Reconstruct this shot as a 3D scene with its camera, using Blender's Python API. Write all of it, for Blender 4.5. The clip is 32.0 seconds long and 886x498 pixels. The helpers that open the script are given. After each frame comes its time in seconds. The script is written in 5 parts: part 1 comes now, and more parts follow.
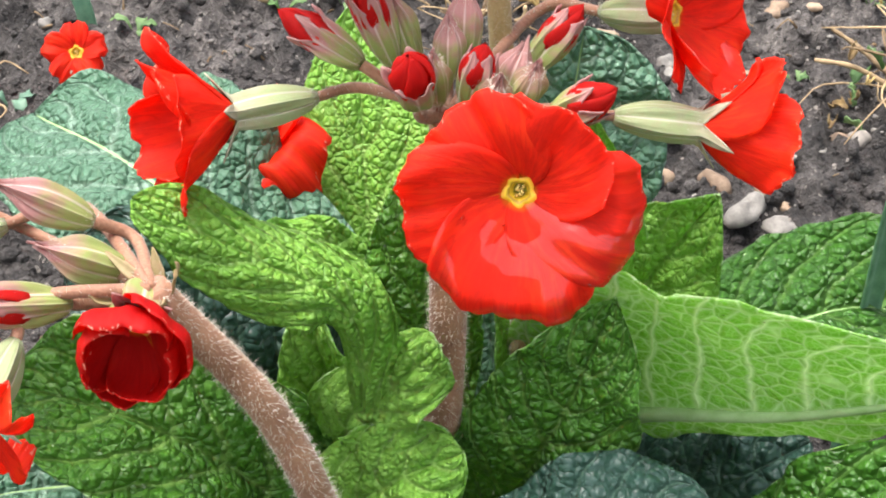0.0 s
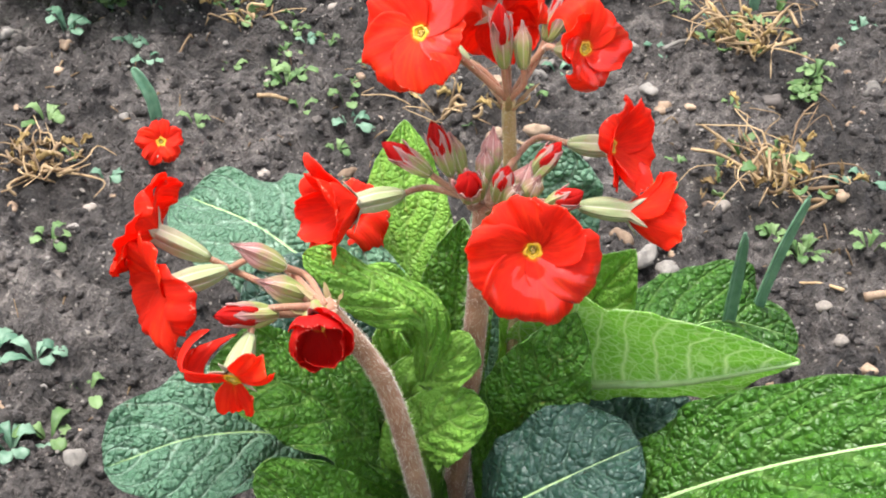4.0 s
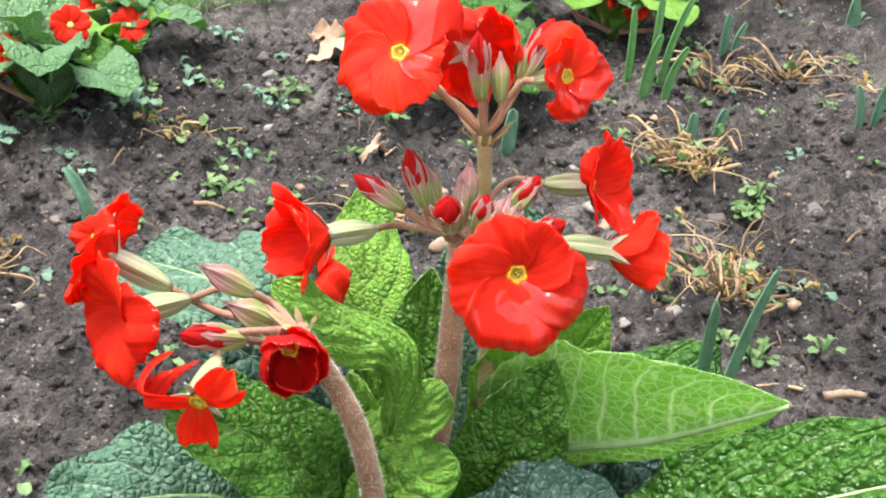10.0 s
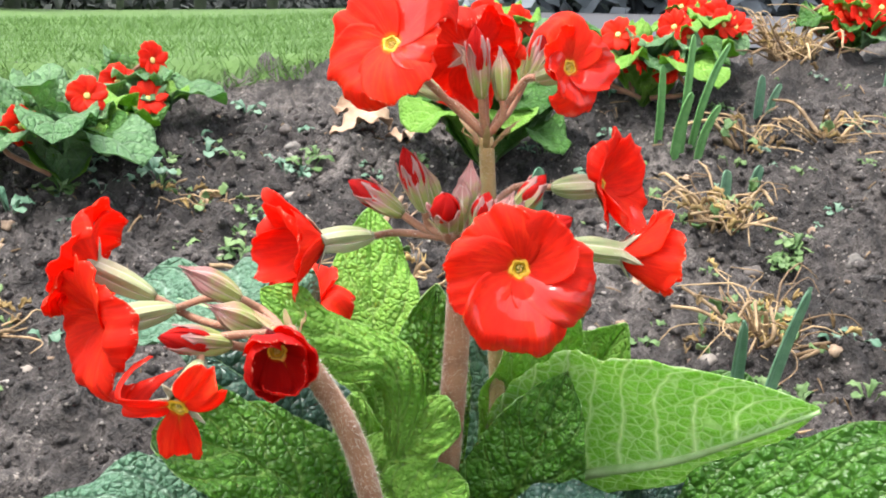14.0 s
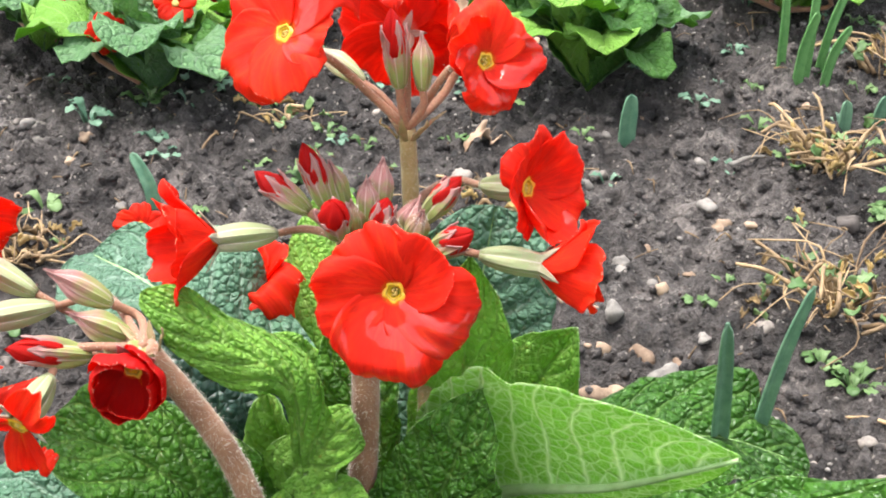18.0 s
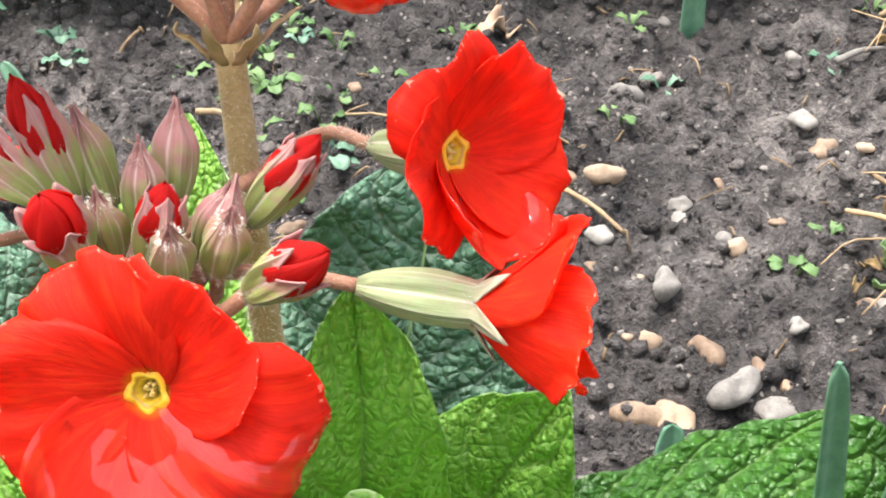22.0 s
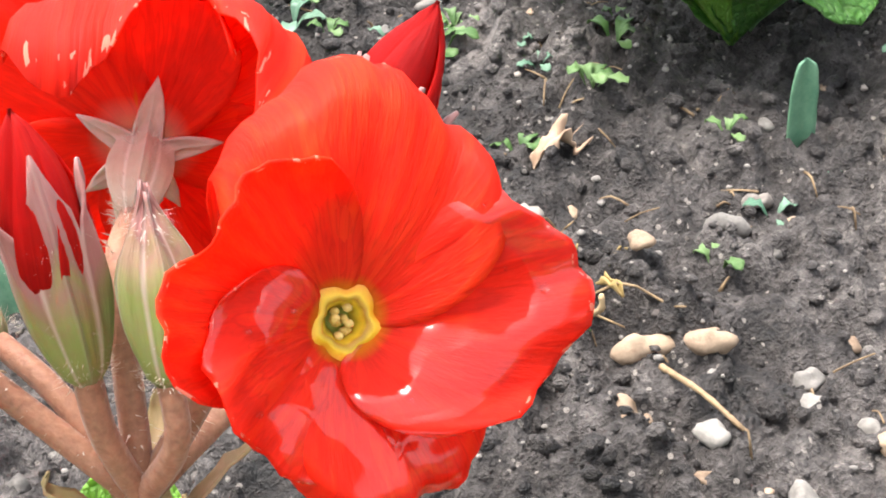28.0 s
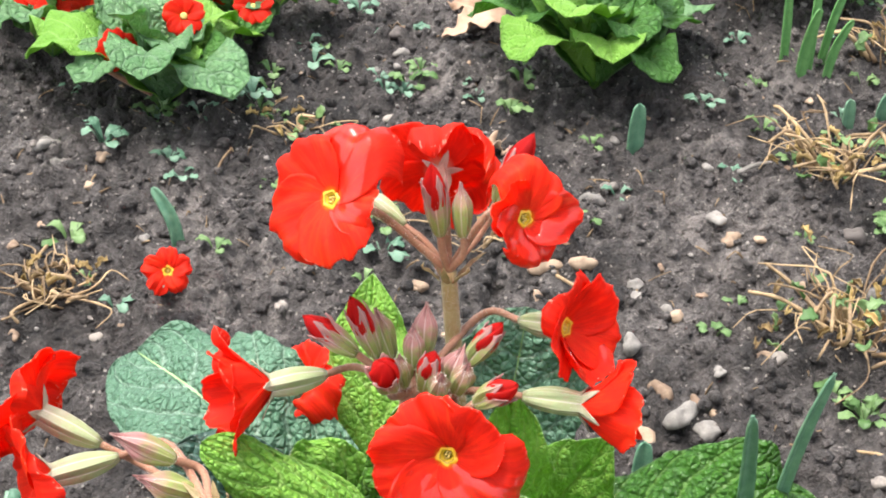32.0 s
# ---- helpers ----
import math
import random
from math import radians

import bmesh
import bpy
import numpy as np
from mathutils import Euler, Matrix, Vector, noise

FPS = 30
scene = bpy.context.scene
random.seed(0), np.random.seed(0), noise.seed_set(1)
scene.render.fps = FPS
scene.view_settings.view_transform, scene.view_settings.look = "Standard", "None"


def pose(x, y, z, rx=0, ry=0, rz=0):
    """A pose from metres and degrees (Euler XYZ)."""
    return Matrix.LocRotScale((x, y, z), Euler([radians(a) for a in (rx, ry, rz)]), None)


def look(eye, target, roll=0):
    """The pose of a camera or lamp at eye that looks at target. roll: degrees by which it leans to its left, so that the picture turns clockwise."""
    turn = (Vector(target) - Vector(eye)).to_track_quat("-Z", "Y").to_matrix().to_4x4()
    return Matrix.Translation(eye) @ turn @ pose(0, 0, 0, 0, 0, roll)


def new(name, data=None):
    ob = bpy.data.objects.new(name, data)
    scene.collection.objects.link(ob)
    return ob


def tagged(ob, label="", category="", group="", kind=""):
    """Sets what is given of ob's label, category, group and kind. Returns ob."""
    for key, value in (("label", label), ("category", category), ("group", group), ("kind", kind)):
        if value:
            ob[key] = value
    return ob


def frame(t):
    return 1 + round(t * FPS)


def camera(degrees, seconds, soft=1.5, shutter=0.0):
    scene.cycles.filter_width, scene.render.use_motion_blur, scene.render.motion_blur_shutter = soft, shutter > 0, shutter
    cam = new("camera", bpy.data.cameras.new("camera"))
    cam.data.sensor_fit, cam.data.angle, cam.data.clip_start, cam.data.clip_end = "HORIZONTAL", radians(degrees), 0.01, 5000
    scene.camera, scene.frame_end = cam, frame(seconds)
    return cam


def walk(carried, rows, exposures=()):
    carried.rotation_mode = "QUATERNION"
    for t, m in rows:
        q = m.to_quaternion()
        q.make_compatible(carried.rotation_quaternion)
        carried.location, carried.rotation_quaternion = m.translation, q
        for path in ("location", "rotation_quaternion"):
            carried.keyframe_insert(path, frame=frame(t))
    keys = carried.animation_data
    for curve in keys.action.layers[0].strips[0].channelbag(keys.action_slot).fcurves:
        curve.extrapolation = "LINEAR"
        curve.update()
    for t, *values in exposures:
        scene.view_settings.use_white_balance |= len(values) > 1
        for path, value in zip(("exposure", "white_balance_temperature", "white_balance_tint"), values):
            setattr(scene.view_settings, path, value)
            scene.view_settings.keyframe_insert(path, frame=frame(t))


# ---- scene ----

# ---- camera and walk ----
cam = camera(30.0, 32.0, soft=1.9)
PATH = [
    (0, (-0.0352, -0.3853, 0.4070), (-0.0106, 0.0224, 0.1187), 1.30),
    (0.5, (-0.0469, -0.4139, 0.4290), (-0.0153, -0.0051, 0.1428), 1.81),
    (1, (-0.0620, -0.4379, 0.4477), (-0.0182, -0.0295, 0.1626), 2.91),
    (1.5, (-0.0743, -0.4626, 0.4705), (-0.0219, -0.0552, 0.1855), 3.44),
    (2, (-0.0961, -0.5024, 0.4970), (-0.0320, -0.0948, 0.2145), 4.21),
    (2.5, (-0.1039, -0.5418, 0.5202), (-0.0401, -0.1324, 0.2404), 4.00),
    (4.5, (-0.1187, -0.6207, 0.5738), (-0.0572, -0.2092, 0.2965), 4.12),
    (5, (-0.1200, -0.6202, 0.5791), (-0.0576, -0.2091, 0.3014), 4.14),
    (5.5, (-0.1197, -0.6315, 0.6088), (-0.0574, -0.2219, 0.3288), 3.31),
    (6, (-0.1186, -0.6364, 0.6239), (-0.0565, -0.2282, 0.3420), 2.47),
    (6.5, (-0.1149, -0.6388, 0.6078), (-0.0527, -0.2279, 0.3299), 2.56),
    (7, (-0.1170, -0.6370, 0.5798), (-0.0505, -0.2218, 0.3093), 3.43),
    (7.5, (-0.1284, -0.6409, 0.5660), (-0.0559, -0.2228, 0.3014), 3.09),
    (8, (-0.1402, -0.6431, 0.5482), (-0.0610, -0.2219, 0.2908), 2.96),
    (8.5, (-0.1381, -0.6397, 0.5236), (-0.0581, -0.2116, 0.2780), 2.98),
    (9, (-0.1393, -0.6307, 0.5111), (-0.0564, -0.1986, 0.2735), 3.50),
    (9.5, (-0.1532, -0.6274, 0.4876), (-0.0592, -0.1920, 0.2605), 5.60),
    (10, (-0.1447, -0.6240, 0.4791), (-0.0502, -0.1815, 0.2664), 6.33),
    (10.5, (-0.1246, -0.6274, 0.4628), (-0.0397, -0.1764, 0.2645), 4.38),
    (11, (-0.1117, -0.6231, 0.4361), (-0.0338, -0.1645, 0.2527), 3.48),
    (11.5, (-0.1139, -0.6181, 0.4177), (-0.0365, -0.1563, 0.2425), 3.77),
    (12, (-0.1147, -0.6135, 0.4132), (-0.0372, -0.1510, 0.2398), 3.75),
    (12.5, (-0.1121, -0.6119, 0.4086), (-0.0357, -0.1486, 0.2367), 3.92),
    (13, (-0.1141, -0.6072, 0.4086), (-0.0370, -0.1445, 0.2355), 3.84),
    (13.5, (-0.1160, -0.6091, 0.4123), (-0.0386, -0.1469, 0.2379), 3.96),
    (14, (-0.1160, -0.6138, 0.4197), (-0.0392, -0.1523, 0.2434), 3.90),
    (14.5, (-0.1118, -0.6151, 0.4301), (-0.0374, -0.1544, 0.2506), 3.24),
    (16.5, (-0.0114, -0.6126, 0.4775), (-0.0058, -0.1605, 0.2640), 3.29),
    (17, (0.0076, -0.6137, 0.4827), (0.0059, -0.1639, 0.2642), 2.14),
    (17.5, (0.0225, -0.6165, 0.4883), (0.0151, -0.1678, 0.2679), 1.68),
    (18, (0.0211, -0.5522, 0.4622), (0.0143, -0.1059, 0.2370), 2.22),
    (18.5, (0.0267, -0.5258, 0.4532), (0.0176, -0.0811, 0.2250), 2.46),
    (19, (0.0467, -0.4504, 0.4222), (0.0239, -0.0098, 0.1868), 2.13),
    (19.5, (0.0557, -0.4036, 0.4004), (0.0254, 0.0345, 0.1614), 1.21),
    (20, (0.0551, -0.3690, 0.3835), (0.0215, 0.0668, 0.1408), 1.02),
    (20.5, (0.0574, -0.3527, 0.3766), (0.0209, 0.0814, 0.1312), 0.84),
    (21, (0.0556, -0.3396, 0.3768), (0.0209, 0.0931, 0.1287), 0.85),
    (21.5, (0.0566, -0.3212, 0.3700), (0.0235, 0.1094, 0.1181), 0.31),
    (22, (0.0605, -0.2907, 0.3615), (0.0272, 0.1364, 0.1036), -0.34),
    (22.5, (0.0607, -0.2690, 0.3822), (0.0267, 0.1524, 0.1152), -2.52),
    (23, (0.0608, -0.2583, 0.3903), (0.0255, 0.1626, 0.1228), -3.77),
    (23.5, (0.0649, -0.2324, 0.3853), (0.0238, 0.1902, 0.1212), -3.99),
    (24, (0.0601, -0.1903, 0.3640), (0.0167, 0.2326, 0.1007), -2.50),
    (24.5, (0.0528, -0.1695, 0.3570), (0.0137, 0.2514, 0.0899), -0.99),
    (26.5, (0.0491, -0.1462, 0.3426), (0.0016, 0.2768, 0.0803), -2.18),
    (27, (0.0474, -0.1428, 0.3431), (-0.0001, 0.2810, 0.0821), -3.24),
    (27.5, (0.0478, -0.1413, 0.3440), (-0.0007, 0.2849, 0.0871), -4.01),
    (28, (0.0470, -0.1410, 0.3441), (-0.0025, 0.2859, 0.0886), -3.83),
    (28.5, (0.0455, -0.1536, 0.3504), (-0.0012, 0.2735, 0.0947), -3.21),
    (29, (0.0422, -0.1710, 0.3615), (-0.0004, 0.2565, 0.1058), -2.84),
    (29.5, (0.0389, -0.2105, 0.3852), (0.0066, 0.2179, 0.1294), -2.13),
    (30, (0.0365, -0.2682, 0.4236), (0.0110, 0.1574, 0.1624), -0.79),
    (30.5, (0.0287, -0.3212, 0.4523), (0.0136, 0.1043, 0.1900), -0.72),
    (31, (0.0197, -0.3581, 0.4756), (0.0078, 0.0676, 0.2137), -0.82),
    (31.5, (0.0088, -0.4213, 0.5125), (0.0017, 0.0037, 0.2492), 0.16),
    (32, (-0.0036, -0.5234, 0.5642), (-0.0036, -0.0987, 0.3003), 1.00),
]
walk(cam, [(t, look(eye, target, roll)) for t, eye, target, roll in PATH], exposures=[(0, 1.60), (6, 1.62), (12, 1.70), (18, 1.71), (24, 1.92), (28, 1.92), (30, 1.80), (32, 1.66)])

# ---- world and sun: bright hazy sky, soft sun from high behind the bed ----
world = bpy.data.worlds.new("hazy_sky")
scene.world = world
world.use_nodes = True
wn = world.node_tree
sky = wn.nodes.new("ShaderNodeTexSky")
sky.sky_type, sky.sun_disc = "NISHITA", False
sky.sun_elevation, sky.sun_rotation = radians(73), radians(-71)
sky.air_density, sky.dust_density, sky.ozone_density = 1.0, 4.0, 1.0
whiten = wn.nodes.new("ShaderNodeHueSaturation")
whiten.inputs["Saturation"].default_value = 0.38
wn.links.new(sky.outputs["Color"], whiten.inputs["Color"])
wn.links.new(whiten.outputs["Color"], wn.nodes["Background"].inputs["Color"])
wn.nodes["Background"].inputs["Strength"].default_value = 0.15
sun = new("sun", bpy.data.lights.new("sun", "SUN"))
sun.data.energy, sun.data.angle, sun.data.color = 1.4, radians(28), (1.0, 0.97, 0.95)
sun.matrix_world = look((-0.45, 0.15, 1.60), (0, 0, 0))

# ---- materials ----


def node(nt, kind, links=(), **values):
    """A node of a kind, with input values by name and links (input, socket)."""
    n = nt.nodes.new(kind)
    for k, v in values.items():
        key = k.replace("_", " ")
        if key in n.inputs:
            n.inputs[key].default_value = v
        else:
            setattr(n, k, v)
    for k, s in links:
        nt.links.new(s, n.inputs[k])
    return n


def rgb(c):
    return (c[0], c[1], c[2], 1.0)


def start(name):
    m = bpy.data.materials.new(name)
    m.use_nodes = True
    nt = m.node_tree
    return m, nt, nt.nodes["Principled BSDF"]


def math_node(nt, op, a, b=None, c=None, clamp=False):
    n = nt.nodes.new("ShaderNodeMath")
    n.operation, n.use_clamp = op, clamp
    for i, s in enumerate((a, b, c)):
        if s is None:
            continue
        if hasattr(s, "is_output"):
            nt.links.new(s, n.inputs[i])
        else:
            n.inputs[i].default_value = s
    return n.outputs[0]


def ramp(nt, fac, stops):
    n = nt.nodes.new("ShaderNodeValToRGB")
    while len(n.color_ramp.elements) < len(stops):
        n.color_ramp.elements.new(0.5)
    for e, (p, c) in zip(n.color_ramp.elements, stops):
        e.position, e.color = p, rgb(c)
    nt.links.new(fac, n.inputs[0])
    return n.outputs[0]


def mix(nt, fac, a, b, kind="MIX"):
    n = nt.nodes.new("ShaderNodeMix")
    n.data_type, n.blend_type = "RGBA", kind
    for i, s in ((0, fac), (6, a), (7, b)):
        if hasattr(s, "is_output"):
            nt.links.new(s, n.inputs[i])
        else:
            n.inputs[i].default_value = s if i == 0 else rgb(s)
    return n.outputs[2]


def noise_tex(nt, scale, detail=4.0, vec=None, rough=0.55):
    n = node(nt, "ShaderNodeTexNoise", Scale=scale, Detail=detail, Roughness=rough)
    if vec is None:
        vec = nt.nodes.new("ShaderNodeTexCoord").outputs["Object"]
    nt.links.new(vec, n.inputs["Vector"])
    return n.outputs["Fac"]


def bump(nt, bsdf, height, strength, distance, prev=None):
    n = node(nt, "ShaderNodeBump", [("Height", height)], Strength=strength, Distance=distance)
    if prev:
        nt.links.new(prev, n.inputs["Normal"])
    nt.links.new(n.outputs[0], bsdf.inputs["Normal"])
    return n.outputs[0]


def add_translucent(nt, bsdf, colour, amount):
    """Lets some light through a thin blade."""
    tr = nt.nodes.new("ShaderNodeBsdfTranslucent")
    if hasattr(colour, "is_output"):
        nt.links.new(colour, tr.inputs["Color"])
    else:
        tr.inputs["Color"].default_value = rgb(colour)
    ms = nt.nodes.new("ShaderNodeMixShader")
    ms.inputs[0].default_value = amount
    nt.links.new(bsdf.outputs[0], ms.inputs[1])
    nt.links.new(tr.outputs[0], ms.inputs[2])
    nt.links.new(ms.outputs[0], nt.nodes["Material Output"].inputs[0])


def mat_plain(name, a, b, scale, rough=0.6, relief=0.0, metal=0.0, thin=0.0, rand=0.25):
    """Two-tone mottled surface, varied from piece to piece."""
    m, nt, p = start(name)
    f = noise_tex(nt, scale)
    fine = noise_tex(nt, scale * 6)
    info = nt.nodes.new("ShaderNodeObjectInfo").outputs["Random"]
    fac = math_node(nt, "ADD", math_node(nt, "MULTIPLY", f, 0.75), math_node(nt, "MULTIPLY", fine, 0.25))
    fac = math_node(nt, "ADD", fac, math_node(nt, "MULTIPLY_ADD", info, rand, -rand / 2))
    col = ramp(nt, fac, [(0.3, a), (0.7, b)])
    nt.links.new(col, p.inputs["Base Color"])
    p.inputs["Roughness"].default_value, p.inputs["Metallic"].default_value = rough, metal
    if relief:
        bump(nt, p, fac, 0.6, relief)
    if thin:
        add_translucent(nt, p, col, thin)
    return m


def mat_leaf(name, dark, light, vein, rough=0.38, veins=8.0, thin=0.45, relief=0.0026, cells=215.0, vein_mix=0.6, raised=False):
    """Wrinkled leaf: midrib, side veins and a net of small cells in the leaf's own u, v."""
    m, nt, p = start(name)
    uv = nt.nodes.new("ShaderNodeUVMap").outputs[0]
    sep = nt.nodes.new("ShaderNodeSeparateXYZ")
    nt.links.new(uv, sep.inputs[0])
    u, v = sep.outputs[0], sep.outputs[1]
    wob = math_node(nt, "MULTIPLY_ADD", noise_tex(nt, 7.0, 3.0, uv), 0.05, -0.025)
    av = math_node(nt, "ABSOLUTE", math_node(nt, "SUBTRACT", v, 0.5))
    av2 = math_node(nt, "POWER", av, 1.25)
    ph = math_node(nt, "SUBTRACT", math_node(nt, "ADD", u, wob), math_node(nt, "MULTIPLY", av2, 0.62))
    side = math_node(nt, "PINGPONG", math_node(nt, "MULTIPLY", ph, veins), 0.5)
    width = math_node(nt, "MULTIPLY_ADD", av, -0.13, 0.14)
    side_m = math_node(nt, "SUBTRACT", 1.0, math_node(nt, "DIVIDE", side, width), clamp=True)
    mid_w = math_node(nt, "MULTIPLY_ADD", u, -0.035, 0.045)
    mid_m = math_node(nt, "SUBTRACT", 1.0, math_node(nt, "DIVIDE", av, mid_w), clamp=True)
    co = nt.nodes.new("ShaderNodeTexCoord").outputs["Object"]
    warp = node(nt, "ShaderNodeVectorMath", [(0, co)], operation="MULTIPLY_ADD")
    wn2 = node(nt, "ShaderNodeTexNoise", [("Vector", co)], Scale=160.0, Detail=2.0)
    nt.links.new(wn2.outputs["Color"], warp.inputs[0])
    warp.inputs[1].default_value = (0.0016, 0.0016, 0.0016)
    nt.links.new(co, warp.inputs[2])
    vor = node(nt, "ShaderNodeTexVoronoi", [("Vector", warp.outputs[0])], Scale=cells, feature="DISTANCE_TO_EDGE")
    pad = node(nt, "ShaderNodeTexVoronoi", [("Vector", warp.outputs[0])], Scale=cells, feature="SMOOTH_F1", Smoothness=0.35)
    dome = math_node(nt, "SUBTRACT", 1.0, math_node(nt, "MULTIPLY", math_node(nt, "POWER", pad.outputs["Distance"], 2.0), 1.6), clamp=True)
    groove = math_node(nt, "POWER", math_node(nt, "MULTIPLY", vor.outputs["Distance"], 3.2, clamp=True), 0.6)
    cell = math_node(nt, "ADD", math_node(nt, "MULTIPLY", dome, 0.45), math_node(nt, "MULTIPLY", groove, 0.55))
    small = node(nt, "ShaderNodeTexVoronoi", [("Vector", warp.outputs[0])], Scale=cells * 2.5, feature="SMOOTH_F1", Smoothness=0.4)
    cell2 = math_node(nt, "SUBTRACT", 1.0, math_node(nt, "MULTIPLY", math_node(nt, "POWER", small.outputs["Distance"], 2.0), 1.5), clamp=True)
    net = math_node(nt, "SUBTRACT", 1.0, math_node(nt, "MULTIPLY", vor.outputs["Distance"], 8.0), clamp=True)
    fine_net = node(nt, "ShaderNodeTexVoronoi", [("Vector", warp.outputs[0])], Scale=cells * 2.5, feature="DISTANCE_TO_EDGE")
    net2 = math_node(nt, "SUBTRACT", 1.0, math_node(nt, "MULTIPLY", fine_net.outputs["Distance"], 9.0), clamp=True)
    net = math_node(nt, "MAXIMUM", net, math_node(nt, "MULTIPLY", net2, 0.5))
    vm = math_node(nt, "MAXIMUM", math_node(nt, "MAXIMUM", side_m, mid_m), math_node(nt, "MULTIPLY", net, 0.75 if raised else 0.28))
    blot = noise_tex(nt, 5.0, 3.0, uv)
    info = nt.nodes.new("ShaderNodeObjectInfo").outputs["Random"]
    # cell height also tints: grooves painted darker, as crease shade
    tone = math_node(nt, "ADD", math_node(nt, "MULTIPLY", blot, 0.7), math_node(nt, "MULTIPLY", cell, 0.25))
    tone = math_node(nt, "ADD", tone, math_node(nt, "MULTIPLY_ADD", info, 0.2, -0.1))
    col = ramp(nt, tone, [(0.25, dark), (0.75, light)])
    col = mix(nt, math_node(nt, "MULTIPLY", vm, vein_mix), col, vein)
    speck = node(nt, "ShaderNodeTexVoronoi", [("Vector", uv)], Scale=26.0)
    dot = math_node(nt, "MULTIPLY", math_node(nt, "LESS_THAN", speck.outputs["Distance"], 0.07), math_node(nt, "GREATER_THAN", noise_tex(nt, 6.0, 1.0, uv), 0.6))
    col = mix(nt, math_node(nt, "MULTIPLY", dot, 0.7), col, (0.03, 0.035, 0.012))
    nt.links.new(col, p.inputs["Base Color"])
    p.inputs["Roughness"].default_value = rough
    puff = math_node(nt, "ADD", math_node(nt, "MULTIPLY_ADD", cell2, 0.4, cell), math_node(nt, "MULTIPLY", math_node(nt, "MAXIMUM", side_m, mid_m), 0.9 if raised else -0.7))
    bump(nt, p, puff, 0.85, relief)
    add_translucent(nt, p, mix(nt, 0.25, col, (0.4, 0.65, 0.04)), thin)
    return m


def mat_petal(name, wet=False, tint=(0.92, 0.032, 0.011), back=False):
    """Velvety scarlet petal, orange at the throat, fine veins; wet: a film of water lies on it in patches."""
    m, nt, p = start(name)
    uv = nt.nodes.new("ShaderNodeUVMap").outputs[0]
    sep = nt.nodes.new("ShaderNodeSeparateXYZ")
    nt.links.new(uv, sep.inputs[0])
    u, v = sep.outputs[0], sep.outputs[1]
    info = nt.nodes.new("ShaderNodeObjectInfo").outputs["Random"]
    shift = node(nt, "ShaderNodeVectorMath", [(0, uv)], operation="ADD")
    nt.links.new(node(nt, "ShaderNodeCombineXYZ", [("X", math_node(nt, "MULTIPLY", info, 9.0)), ("Y", math_node(nt, "MULTIPLY", info, 23.0))]).outputs[0], shift.inputs[1])
    own = shift.outputs[0]
    # veins fan out from the throat
    av = math_node(nt, "SUBTRACT", v, 0.5)
    fan = math_node(nt, "MULTIPLY", av, math_node(nt, "MULTIPLY_ADD", u, -0.35, 1.0))
    comb = node(nt, "ShaderNodeCombineXYZ", [("X", math_node(nt, "MULTIPLY", u, 2.2)), ("Y", math_node(nt, "MULTIPLY", fan, 30.0)), ("Z", math_node(nt, "MULTIPLY", info, 31.0))]).outputs[0]
    ve = noise_tex(nt, 1.0, 3.5, comb, 0.6)
    comb2 = node(nt, "ShaderNodeCombineXYZ", [("X", math_node(nt, "MULTIPLY", u, 14.0)), ("Y", math_node(nt, "MULTIPLY", fan, 150.0)), ("Z", math_node(nt, "MULTIPLY", info, 17.0))]).outputs[0]
    grain = noise_tex(nt, 1.0, 3.0, comb2, 0.6)
    blot = noise_tex(nt, 2.6, 3.0, own)
    tone = math_node(nt, "ADD", math_node(nt, "MULTIPLY", ve, 0.42), math_node(nt, "MULTIPLY", blot, 0.33))
    tone = math_node(nt, "ADD", tone, math_node(nt, "MULTIPLY", grain, 0.15))
    tone = math_node(nt, "ADD", tone, math_node(nt, "MULTIPLY", info, 0.1))
    dk = (tint[0] * 0.6, tint[1] * 0.45, tint[2] * 0.7)
    lt = (min(1, tint[0] * 1.12), tint[1] * 3.2, tint[2] * 1.6)
    col = ramp(nt, tone, [(0.3, dk), (0.5, tint), (0.74, lt)])
    line = math_node(nt, "SUBTRACT", 1.0, math_node(nt, "MULTIPLY", math_node(nt, "ABSOLUTE", math_node(nt, "SUBTRACT", noise_tex(nt, 1.0, 1.5, comb), 0.5)), 26.0), clamp=True)
    col = mix(nt, math_node(nt, "MULTIPLY", line, 0.45), col, dk)
    ab = math_node(nt, "ABSOLUTE", av)
    ray = math_node(nt, "SUBTRACT", math_node(nt, "SUBTRACT", 0.33, math_node(nt, "MULTIPLY", ab, 3.6)), math_node(nt, "ADD", u, math_node(nt, "MULTIPLY", ve, 0.08)))
    orange = math_node(nt, "MULTIPLY", ray, 8.0, clamp=True)
    base = math_node(nt, "MULTIPLY", math_node(nt, "SUBTRACT", 0.10, u), 14.0, clamp=True)
    col = mix(nt, math_node(nt, "MAXIMUM", orange, base), col, (0.78, 0.24, 0.006))
    # glints of water on the rim, painted as pale flecks
    edge = math_node(nt, "MULTIPLY", math_node(nt, "GREATER_THAN", u, 0.97), math_node(nt, "GREATER_THAN", noise_tex(nt, 26.0, 2.0, own), 0.61))
    col = mix(nt, math_node(nt, "MULTIPLY", edge, 0.6), col, (0.95, 0.6, 0.4))
    if back:
        pale = math_node(nt, "SUBTRACT", 0.9, math_node(nt, "MULTIPLY", u, 4.5), clamp=True)
        col = mix(nt, pale, col, (0.8, 0.5, 0.35))
    nt.links.new(col, p.inputs["Base Color"])
    p.inputs["Roughness"].default_value = 0.55
    p.inputs["Specular IOR Level"].default_value = 0.22
